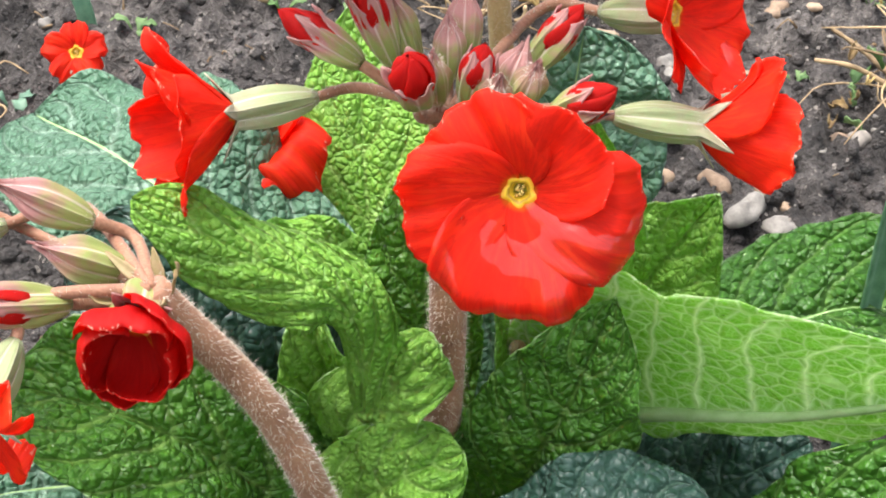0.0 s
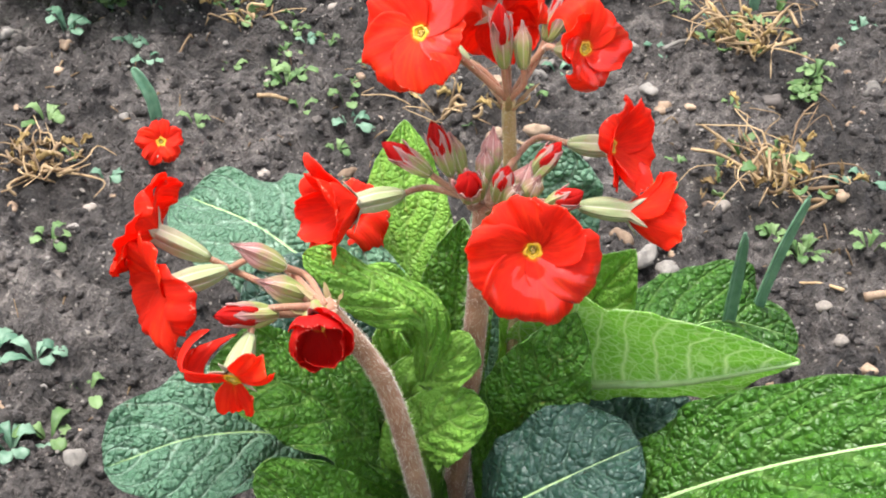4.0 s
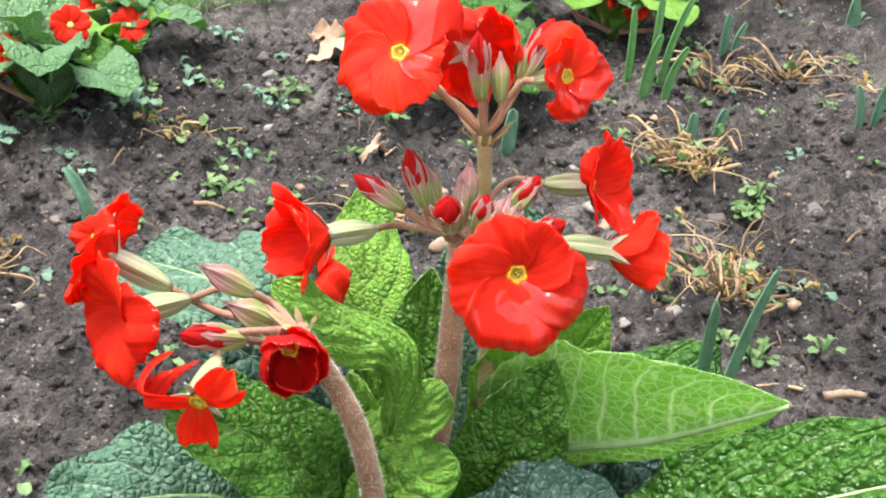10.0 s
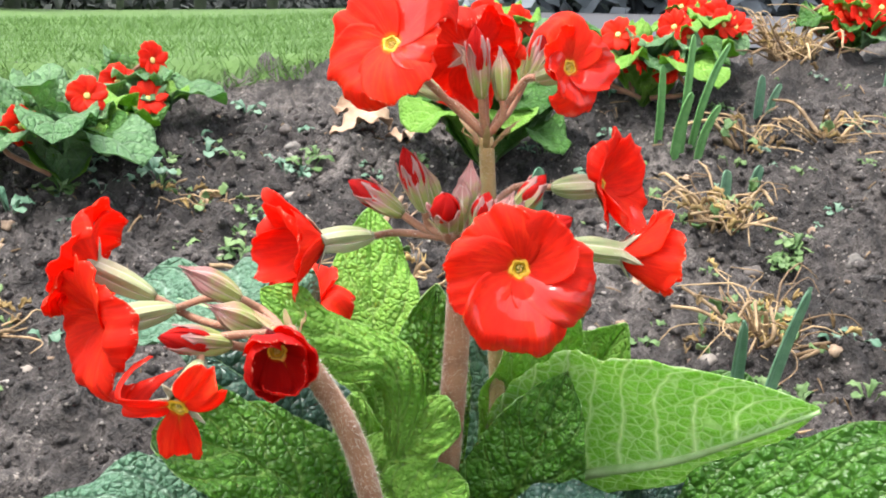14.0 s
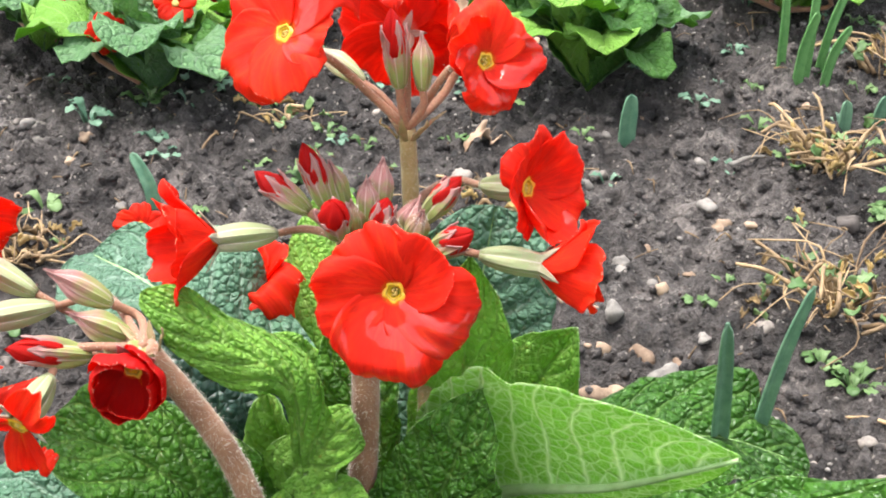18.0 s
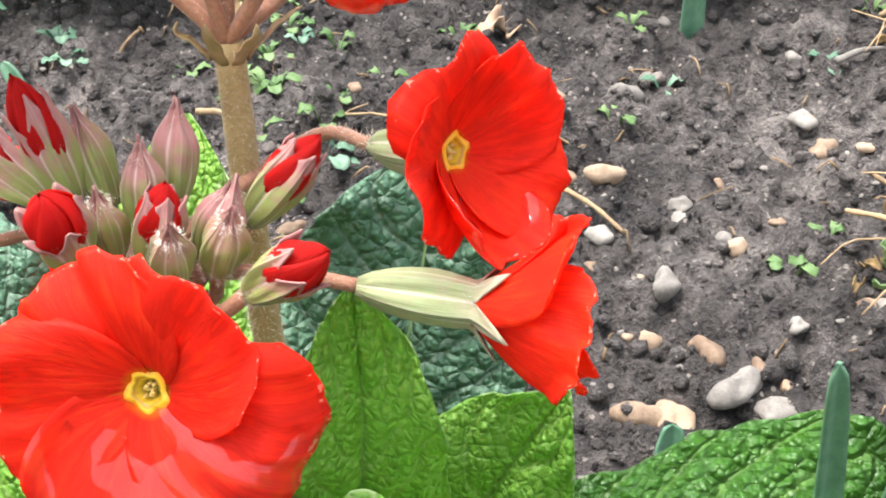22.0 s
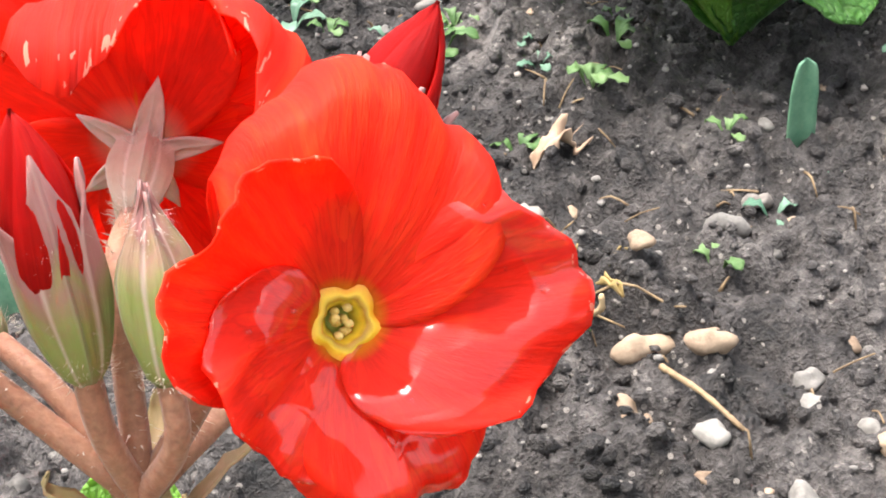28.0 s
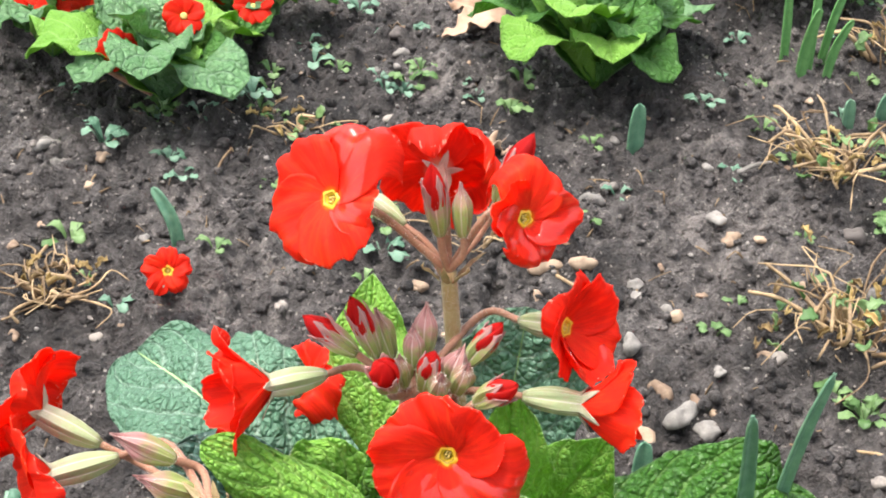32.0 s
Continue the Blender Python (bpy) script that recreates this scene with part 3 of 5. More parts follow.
def calyx_sheet(L, r, teeth, lean, rng, n=15, m=51, r0=0.0022):
    """Ribbed bell of five joined sepals round z, mouth at the throat; the teeth lie along petals that lean out by lean degrees."""
    u = np.linspace(0, 1, n)[:, None]
    th = np.linspace(0, 2 * np.pi, m)[None]
    k = np.abs(((th * 5 / (2 * np.pi)) % 1) - 0.5) * 2
    body = np.clip(u / 0.66, 0, 1)
    up = np.clip((u - 0.66) / 0.34, 0, 1)
    mouth = r * 0.80
    lip = max(0.0, (mouth - r0)) / math.tan(radians(min(lean, 84))) - 0.0007
    swell = 0.34 + 0.66 * np.sin(np.clip(body, 0, 1) ** 0.85 * np.pi * 0.62) ** 0.8
    rad = r * swell * (1 - body**3) + mouth * body**3
    rad = rad * (1 + 0.10 * np.cos(th * 5 + np.pi) * np.sin(body * np.pi * 0.9) ** 0.5)
    rad = rad * (1 + 0.05 * np.sin(th * 3 + 4 * u + rng.random() * 6) * np.sin(body * 3.1) + 0.03 * np.sin(th * 9 + 7 * u))
    tooth = teeth * (1 - k) ** 1.8 * (1 + 0.12 * np.sin(th * 2.0 + rng.random() * 6))
    a = radians(lean + 5)
    keel = 0.0005 * (1 - k) ** 2
    rad = rad + up * tooth * math.sin(a) + keel * body
    z = -L + (L + lip) * body + up * tooth * math.cos(a) - 0.0004 * up * np.sin(a)
    P = np.stack([rad * np.cos(th), rad * np.sin(th), z + 0 * th], 2)
    UV = np.stack(np.broadcast_arrays(u, th / 6.2832), 2)
    return shell(P, UV, 0.0003)


def ball(rx, ry, rz, n=7, m=9, rough=0.0, rng=None):
    """A small rounded lump."""
    a = np.linspace(0.0, np.pi, n)[:, None]
    b = np.linspace(0, 2 * np.pi, m, endpoint=False)[None]
    P = np.stack([np.sin(a) * np.cos(b), np.sin(a) * np.sin(b), np.cos(a) + 0 * b], 2)
    if rough:
        P = P * (1 + rough * rng.normal(size=(n, m, 1)))
        P[0], P[-1] = P[0].mean(0), P[-1].mean(0)
    P = P * V(rx, ry, rz)
    return P.reshape(-1, 3), [tuple(reversed(q)) for q in grid_faces(n, m, True)], None


def flower(owner, at, axis, joint, L=0.022, open_deg=68, curl=18, half=0.0135, notch=0.12, ruffle=0.0012, seed=1, petals=5, skin="petal", wet=(), calyx=0.016, calyx_r=0.0042, calyx_mat="calyx", spin=0.0, skip=(), label="", bend=None, eye=True, behind=0.006, droop=(), teeth=0.006, roll=0.5, skew=0.0011, lengths=(1, 1, 1, 1, 1), points=(0, 0, 0, 0, 0), eye_size=0.88):
    """An open flower: at = throat, axis = way it faces, joint = where its stalk springs from."""
    rng = np.random.default_rng(seed)
    F, o = frame_of(axis), V(*at)
    n = unit(axis)
    core = [place(tube([(0, 0, -behind - 0.004), (0, 0, -0.002), (0, 0, 0.0004)], 0.0016, 0.0024, 6, 12, cap=False), F, o)]
    fl = part("flower", join(*core), "tube", owner, label)
    slope = 1 / math.tan(radians(min(open_deg, 86)))
    if eye:
        th = np.linspace(0, 2 * np.pi, 50, endpoint=False)
        ring = []
        for k, (q, h) in enumerate(((0.0006, -0.0018), (0.0013, -0.0011), (0.0020, 0.0004), (0.0025, 0.0010), (0.0030, 0.0007), (0.0036, 0.0004))):
            rr = eye_size * q * (1 + (0.0, 0.02, 0.04, 0.06, 0.08, 0.11)[k] * np.cos(th * 5 + spin * 5) + 0.03 * np.cos(th * 10 + seed))
            ring.append(np.stack([rr * np.cos(th + 1.57), rr * np.sin(th + 1.57), h + np.maximum(0, rr - 0.0022) * slope], 1))
        P = np.stack(ring)
        uv = np.stack(np.broadcast_arrays(np.linspace(0, 1, 6)[:, None], np.linspace(0, 1, 50)[None]), 2)
        part("eye", place((P.reshape(-1, 3), grid_faces(6, 50, True), uv.reshape(-1, 2)), F, o), "eye", fl, "golden ringed eye")
        st = []
        for k in range(11):
            a, q = k * 2.4, 0.0011 * (0.3 + 0.7 * (k % 4) / 3)
            st.append(place(ball(0.00036, 0.00036, 0.0008, 5, 7), np.eye(3), (q * math.cos(a), q * math.sin(a), -0.0006 + 0.0005 * (k % 2))))
        for d in st:
            part("anther", place(d, F, o), "anther", fl)
        part("throat", place(ball(0.0013, 0.0013, 0.0006), F, o - n * 0.0015), "throat", fl)
    beads = []
    for k in range(petals):
        a = k * 2 * np.pi / petals + spin
        if k in skip:
            continue
        od, cu = open_deg + rng.normal() * 3.5, curl + rng.normal() * 7
        if k in droop:
            od, cu = od + 22, cu + 10
        d = petal_sheet(L * lengths[k % 5] * (1 + 0.04 * rng.normal()), od, cu, half * (0.45 + 0.55 * lengths[k % 5]) * (1 + 0.05 * rng.normal()), notch * (0.5 + rng.random()), ruffle, rng, skew=skew, roll=(roll if rng.random() < 0.7 else 0.0) * (0.5 + rng.random()), point=points[k % 5])
        Z = np.array([[math.cos(a), -math.sin(a), 0], [math.sin(a), math.cos(a), 0], [0, 0, 1]])
        d = place(d, F @ Z, o + n * 0.0003 * (k % 2))
        pt = part("petal", d, "petal_wet" if k in wet else skin, fl)
        if k in wet:
            for _ in range(4):
                i = int(rng.integers(25 * 6, 25 * 22))
                beads.append((d[0][i], 0.00022 + 0.0003 * rng.random() ** 2))
    if beads:
        part("water_drops", join(*[place(ball(s, s, s * 0.7, 6, 8), F, q + n * s * 0.3) for q, s in beads]), "water", fl, "clear beads of rain water")
    base = o - n * calyx
    c = calyx_sheet(calyx, calyx_r, teeth, open_deg, rng)
    part("calyx", place(c, F, o), calyx_mat, fl, "downy ribbed calyx")
    part("calyx_down", down([base, (base + o) / 2, o], calyx_r * 0.5, calyx_r * 0.85, 600, 0.0008, rng, 0.00006), "hair", fl)
    if joint is not None:
        j = V(*joint)
        mid = base - n * np.linalg.norm(j - base) * 0.35 if bend is None else V(*bend)
        pts = [base + n * 0.001, mid, j] if np.linalg.norm(j - base) > 0.008 else [base + n * 0.001, (base + j) / 2, j]
        part("stalk", tube(pts, 0.0012, 0.0014, 12, 8), "stem", fl, "thin downy stalk")
        part("down", down(pts, 0.0012, 0.0014, 160, 0.0008, rng), "hair", fl)
    return fl


def bud(owner, base, tip, joint, r=0.0042, red=0.35, skin="calyx_pink", seed=1, open_=0.0, name="bud"):
    """A closed flower: ribbed calyx with pointed teeth; red: how much furled petal shows."""
    rng = np.random.default_rng(seed)
    b, t = V(*base), V(*tip)
    H = np.linalg.norm(t - b)
    n = unit(t - b)
    F = frame_of(n, (0.2, -0.9, 0.3))
    nn, m = 19, 76
    u = np.linspace(0, 1, nn)[:, None]
    th = np.linspace(0, 2 * np.pi, m)[None]
    k = np.abs(((th * 5 / (2 * np.pi)) % 1) - 0.5) * 2
    own = rng.random(6)
    which = np.floor(th * 5 / (2 * np.pi) + 1e-6).astype(int) % 5
    each = own[which]
    reach = (1.0 - 0.12 * each) - 0.02 - red * 0.35 - (0.10 + red * 0.55) * k**0.8
    z = u * H * reach
    prof = 0.34 + 0.66 * np.sin(np.clip(z / H, 0, 1) ** 0.75 * np.pi * 0.9) ** 0.8
    prof = prof * (1 - (0.72 if red > 0 else 0.5) * np.clip((z / H - 0.6) / 0.4, 0, 1) ** 1.4)
    if red == 0:
        prof = prof * (1 - 0.94 * np.clip((u - 0.55) / 0.45, 0, 1) ** 1.6)
    if red > 0:
        w0 = np.clip((z / H - 0.35) / 0.62, 0, 1)
        inner = 1.08 * 0.86 * np.sin(np.clip(0.25 + w0 * 0.78, 0, 1) * np.pi) ** 0.6 * 1.1
        prof = np.where(z / H > 0.35, np.maximum(prof, inner), np.maximum(prof, 0))
    rad = r * prof * (1 + 0.10 * np.cos(th * 5 + np.pi) * np.sin(u * 3.0) ** 0.6) + 0.07 * r * np.exp(-(k / 0.12) ** 2) * np.clip(u * 3, 0, 1)
    rad = rad * 0.88 * (1 + 0.035 * np.sin(th * 15 + own[0] * 6 + u * 3) * np.clip(u * 2, 0, 1) + 0.05 * np.sin(th * 4 + own[1] * 6 + 5 * u) * np.sin(u * 3.1) + 0.03 * np.sin(th * 7 + 9 * u))
    rad = rad + ((0.16 if red > 0 else 0.0) + (0.25 if red > 0 else 0.16) * each + open_) * r * np.clip((u - 0.8) / 0.2, 0, 1) ** 2 * (1 - k)
    wob = 1 + 0.05 * np.sin(th * 3 + rng.random() * 6) * u
    P = np.stack([rad * wob * np.cos(th), rad * wob * np.sin(th), z], 2)
    UV = np.stack(np.broadcast_arrays(u, th / 6.2832), 2)
    ob = part(name, place(shell(P, UV, 0.0003), F, b), skin, owner, "closed bud in a downy ribbed calyx")
    if red > 0:
        q = []
        for j in range(5):
            a = j * 1.2566 + rng.random() * 0.5
            w = np.linspace(0, 1, 11)[:, None]
            g = np.linspace(-1.0, 1.0, 9)[None]
            rr = r * 0.86 * np.sin(np.clip(0.25 + w * 0.78, 0, 1) * np.pi) ** 0.6 * (1 - 0.16 * g)
            ph = a + g * 0.95 + w * 0.7
            pz = H * (0.35 + 0.62 * w) - 0.03 * H * g**2 * w
            X = np.stack([rr * np.cos(ph), rr * np.sin(ph), pz + 0 * ph], 2)
            UV2 = np.stack(np.broadcast_arrays(0.35 + 0.6 * w, (g + 1) / 2), 2)
            q.append(shell(X, UV2, 0.0002))
        part("furled_petals", place(join(*q), F, b), "petal_deep", ob, "deep red furled petals")
    if joint is not None:
        j = V(*joint)
        pts = [b + n * 0.001, b - n * np.linalg.norm(j - b) * 0.4, j]
        part("stalk", tube(pts, r * 0.32, 0.0013, 10, 8), "stem", ob)
    part("down", down([b, b + (t - b) * 0.35, b + (t - b) * (0.8 if red == 0 else 0.55)], r * (0.62 if red == 0 else 0.5), r * (0.45 if red == 0 else 0.8), 1100, 0.0008, rng, 0.00005), "hair", ob)
    return ob


def leaf_sheet(spine, half, nrm0, nrm1, fold=0.25, curl=0.0, wave=0.003, puff=0.0018, veins=8.0, seed=1, n=64, m=41, petiole=0.1, peak=0.62, tipp=0.5, thick=0.0005, teeth=0.042, half2=None):
    """A wrinkled primrose blade along a spine. half: greatest half width; fold: halves lifted (radians); curl: margins rolled."""
    rng = np.random.default_rng(seed)
    u = np.linspace(0, 1, n)
    C = bez(spine, u)
    T = np.gradient(C, axis=0)
    T /= np.linalg.norm(T, axis=1, keepdims=True)
    Nn = np.array([unit(np.asarray(nrm0, float) * (1 - t) + np.asarray(nrm1, float) * t) for t in u])
    Nn -= T * (Nn * T).sum(1, keepdims=True)
    Nn /= np.linalg.norm(Nn, axis=1, keepdims=True)
    S = np.cross(T, Nn)
    a = peak / (1 - peak) * tipp
    w = (u**a) * (1 - u) ** tipp
    w = w / w.max()
    w = np.maximum(w, petiole * np.clip(1 - u * 1.2, 0, 1) + 0.02)
    edge = 1 + teeth * np.sin(u * 92 + rng.random() * 6) + 0.6 * teeth * np.sin(u * 151) + 0.045 * np.sin(u * 21 + rng.random() * 6)
    g = np.linspace(-1, 1, m)
    h2 = half if half2 is None else half2
    hw = np.where(g[None] > 0, half, h2) * w[:, None] * (1 + (edge[:, None] - 1) * np.abs(g[None]) ** 4)
    ang = fold + curl * np.abs(g[None]) + 0 * u[:, None]
    ds = hw / (m // 2)
    off = np.zeros((n, m))
    lift = np.zeros((n, m))
    mid = m // 2
    for j in range(mid + 1, m):
        off[:, j] = off[:, j - 1] + ds[:, j] * np.cos(ang[:, j])
        lift[:, j] = lift[:, j - 1] + ds[:, j] * np.sin(ang[:, j])
    for j in range(mid - 1, -1, -1):
        off[:, j] = off[:, j + 1] - ds[:, j] * np.cos(ang[:, j])
        lift[:, j] = lift[:, j + 1] + ds[:, j] * np.sin(ang[:, j])
    ph = rng.random(3) * 6.28
    ug, gg = np.meshgrid(u, g, indexing="ij")
    fade = np.clip(w[:, None] * 1.3, 0, 1)
    lift += wave * np.abs(gg) ** 2 * (np.sin(ug * 17 + ph[0]) + 0.6 * np.sin(ug * 31 + ph[1] + gg)) * fade
    av = np.abs(gg) / 2
    cyc = np.abs(((ug - 0.62 * av**1.25) * veins + 0.5) % 1 - 0.5) * 2
    lift += puff * fade * np.sqrt(np.clip(cyc, 0, 1)) * np.clip(np.abs(gg) * 5, 0, 1)
    ax, bx = (ug - 0.31 * np.abs(gg) ** 1.25) * veins * 2.6, gg * 5.5
    lift += puff * 0.35 * fade * np.sin(ax * 3.1 + ph[2]) * np.sin(bx * 3.1 + ph[0] + ax) * np.clip(np.abs(gg) * 4, 0, 1)
    lift -= 0.03 * half * np.exp(-(gg / 0.05) ** 2)
    P = C[:, None] + S[:, None] * off[:, :, None] + Nn[:, None] * lift[:, :, None]
    UV = np.stack([ug, (gg + 1) / 2], 2)
    return shell(P, UV, thick)


def leaf(owner, spine, half, nrm0, nrm1=None, top="leaf", under="leaf_under", label="", rib=0.0016, root=None, **kw):
    d = leaf_sheet(spine, half, nrm0, nrm0 if nrm1 is None else nrm1, **kw)
    ob = part("leaf", d + ((kw.get("n", 64), kw.get("m", 41)),), [top, under], owner, label)
    s = np.asarray(spine, float)
    tg = np.gradient(s, axis=0)
    tg /= np.linalg.norm(tg, axis=1, keepdims=True)
    q0, q1 = np.asarray(nrm0, float), np.asarray(nrm0 if nrm1 is None else nrm1, float)
    f = np.linspace(0, 1, len(s))[:, None]
    nm = q0 * (1 - f) + q1 * f
    nm = nm - tg * (nm * tg).sum(1, keepdims=True)
    nm /= np.linalg.norm(nm, axis=1, keepdims=True)
    thin = np.linspace(1, 0.25, len(s))[:, None]
    part("midrib", tube(s - nm * rib * thin * 0.75 - nm * 0.0008, rib, rib * 0.25, 24, 8), "rib", ob, "pale fleshy midrib")
    if root is not None:
        part("petiole", tube([V(*root), (V(*root) + s[0]) / 2 + V(0.002, 0, -0.004), s[0] - nm[0] * (rib * 0.75 + 0.0008) + (s[1] - s[0]) * 0.1], rib * 1.4, rib * 0.97, 14, 8), "rib", ob, "pale fleshy leaf stalk")
    return ob


def bracts(owner, at, way, count, length, seed):
    """Small pointed leaves in a ring where the stalks spring from a stem."""
    g = np.random.default_rng(seed)
    F = frame_of(way)
    o, n = V(*at), unit(way)
    for k in range(count):
        a = k * 2 * np.pi / count + g.random() * 0.6
        d = F @ V(math.cos(a), math.sin(a), 0)
        l = length * (0.6 + 0.7 * g.random())
        p = o - n * 0.003 + d * 0.0030
        sp = [p, p + d * l * 0.35 + n * l * 0.4, p + d * l * (0.6 + 0.3 * g.random()) + n * l * 0.75, p + d * l * (0.7 + 0.6 * g.random()) + n * l]
        part("bract", leaf_sheet(sp, 0.0013, tuple(n - d), tuple(n - d), n=10, m=7, puff=0, wave=0.0002, teeth=0.0, petiole=0.8, peak=0.3, tipp=0.9, thick=0.0003, seed=k), "bract", owner)

# ---- ground: raised bed of soil, lawn sloping away, road ----


def bed_z(x, y):
    """Mean height of the bed: it rises gently to the back and the right, then falls away as lawn."""
    x, y = np.asarray(x, float), np.asarray(y, float)
    z = 0.005 + 0.04 * np.clip(x, -0.8, 1.2) + 0.07 * np.clip(y, -0.7, 0.77)
    return z - 0.2195 * np.clip(y - 0.77, 0, 40) - 0.35 * np.clip(y - 10.2, 0, 8)


def soil_z(x, y):
    """Bed with clods, for one place."""
    p = Vector((x, y, 0.0))
    q = p + 0.006 * Vector((noise.noise(p * 60), noise.noise(p * 60 + Vector((7, 3, 1))), 0))
    f1 = noise.voronoi(q * 34)[0][0]
    f2 = noise.voronoi(q * 82)[0][0]
    f3 = noise.voronoi(q * 190)[0][0]
    z = 0.012 * noise.fractal(p * 10, 1.0, 2.1, 4) + 0.024 * max(0.0, 0.55 - f1) + 0.017 * max(0.0, 0.6 - f2) + 0.0085 * max(0.0, 0.6 - f3) + 0.0026 * noise.fractal(p * 170, 0.9, 2.0, 2)
    near = math.exp(-((x - 0.0) ** 2 + (y - 0.0) ** 2) / 0.02)
    return float(bed_z(x, y)) + z * (1 - 0.5 * near) - 0.007


def axis_steps(lo, hi, fine_lo, fine_hi, fine, coarse):
    out, x = [], lo
    while x < hi:
        out.append(x)
        x += fine if fine_lo <= x <= fine_hi else coarse
    return out + [hi]


def lawn_edge(x):
    """Where the bed ends and the lawn begins."""
    return 0.745 + 0.02 * math.sin(x * 6.0) + 0.014 * math.sin(x * 17.0 + 1) + max(0.0, x + 0.02) * 2.0 - 0.1 * min(0.0, x + 0.1)


xs = axis_steps(-0.8, 1.2, -0.32, 0.46, 0.0029, 0.01)
ys = axis_steps(-0.7, 1.0, 0.0, 0.72, 0.0029, 0.01)
P = np.array([[(x, y, soil_z(x, y)) for x in xs] for y in ys])
keep = []
for q in grid_faces(len(ys), len(xs)):
    x, y = xs[q[0] % len(xs)], ys[q[0] // len(xs)]
    if y < lawn_edge(x) + 0.03:
        keep.append(q)
part("ground", (P.reshape(-1, 3), keep, None), "soil")
tagged(bpy.data.objects["ground"], "dark moist crumbly garden soil with clods", "soil", kind="structure")

gx = [-60, -25, -12, -6, -3, -1.6, -0.9, 0, 0.9, 1.6, 3, 6, 12, 25, 60]
gy = [-60, -20, -6, -2, -0.88, -0.2, 0.5, 0.77, 1.1, 1.4, 1.7, 2.2, 3, 4.5, 7, 10.2, 14, 18.2, 20, 30, 45, 80]
P = np.array([[(x, y, float(bed_z(x, y)) - 0.03) for x in gx] for y in gy])
part("lawn_ground", (P.reshape(-1, 3), grid_faces(len(gy), len(gx)), None), "lawn")
tagged(bpy.data.objects["lawn_ground"], "short mown lawn sloping away behind the bed", "lawn", kind="structure")


road_x = np.linspace(0.05, 9.0, 12)
P = np.array([[(x, y, float(bed_z(x, y)) + 0.004) for x in road_x] for y in (0.98, 1.2, 1.8, 2.8, 4.4)])
part("road", (P.reshape(-1, 3), grid_faces(5, 12), None), "road")
tagged(bpy.data.objects["road"], "grey asphalt path behind the bed", "path", kind="structure")
rl = np.random.default_rng(5)
strip_x = np.linspace(-2.6, 0.45, 90)
P = []
for k in range(40):
    f = (k / 39) ** 1.6
    P.append([(x, lawn_edge(x) + f * 3.4, float(bed_z(x, lawn_edge(x) + f * 3.4)) + 0.012 * min(1, k / 2) - 0.006 + 0.006 * noise.noise(Vector((x * 4, k * 0.5, 0)))) for x in strip_x])
part("lawn", (np.array(P).reshape(-1, 3), grid_faces(40, 90), None), "lawn")
tagged(bpy.data.objects["lawn"], "edge of the green lawn along the bed", "lawn", kind="structure")
cnt = 45000
bx = rl.uniform(-1.6, 0.4, cnt)
f = rl.random(cnt) ** 1.7
by = np.array([lawn_edge(x) for x in bx]) - 0.02 + f * 2.6
bz = bed_z(bx, by) + 0.002
L = 0.015 * (0.5 + rl.random(cnt))
lean = rl.normal(size=(cnt, 2)) * 0.016
base = np.stack([bx, by, bz], 1)
wv = np.stack([np.cos(rl.random(cnt) * 6.28), np.sin(rl.random(cnt) * 6.28), 0 * bx], 1) * 0.0007 * (1 + f[:, None] * 1.2)
tip = base + np.stack([lean[:, 0], lean[:, 1], L], 1)
part("grass", (np.concatenate([base - wv, base + wv, tip]), [(i, i + cnt, i + 2 * cnt) for i in range(cnt)], None), "grass")
tagged(bpy.data.objects["grass"], "short green lawn grass blades", "grass", kind="stuff")

# loose crumbs of soil
cr = np.random.default_rng(8)
src = [ball(1, 0.9, 0.75, 5, 6, 0.14, cr) for _ in range(10)]
vs, fs, b = [], [], 0
for k in range(17000):
    x, y = cr.uniform(-0.36, 0.46), cr.uniform(-0.06, 0.68)
    s = 0.0007 + 0.0038 * cr.random() ** 5
    v = src[k % 10][0] * s * (0.7 + 0.6 * cr.random(3))
    a = cr.random() * 6.28
    v = v @ np.array([[math.cos(a), -math.sin(a), 0], [math.sin(a), math.cos(a), 0], [0, 0, 1]]).T
    vs.append(v + V(x, y, soil_z(x, y) + s * 0.1))
    fs += [tuple(i + b for i in q) for q in src[k % 10][1]]
    b += len(v)
for k in range(900):
    x, y = cr.uniform(-0.36, 0.46), cr.uniform(-0.02, 0.68)
    s = 0.0025 + 0.004 * cr.random() ** 2
    d = ball(1, 0.9, 0.7, 7, 9, 0.10, cr)
    v = d[0] * s * (0.7 + 0.6 * cr.random(3))
    vs.append(v + V(x, y, soil_z(x, y) - s * 0.1))
    fs += [tuple(i + b for i in q) for q in d[1]]
    b += len(v)
part("soil_crumbs", (np.concatenate(vs), fs, None), "soil")
tagged(bpy.data.objects["soil_crumbs"], "loose crumbs and small clods of dark soil", "soil crumbs", kind="stuff")

vs, fs, b = [], [], 0
for k in range(1500):
    x, y = cr.uniform(-0.36, 0.46), cr.uniform(-0.02, 0.68)
    s = 0.0006 + 0.0013 * cr.random() ** 3
    v = src[k % 10][0] * s * (0.7 + 0.6 * cr.random(3))
    vs.append(v + V(x, y, soil_z(x, y) + s * 0.5))
    fs += [tuple(i + b for i in q) for q in src[k % 10][1]]
    b += len(v)
part("grit", (np.concatenate(vs), fs, None), "stone_pale")
tagged(bpy.data.objects["grit"], "pale sharp grit scattered over the soil", "grit", kind="stuff")

# ---- the red primrose in front ----
plant = thing("primrose_plant", "red primrose in full flower with wrinkled green leaves, rooted in soil", "flowering plant", at=(-0.0041, 0.0055, -0.0381))
plant.scale = (1.144,) * 3

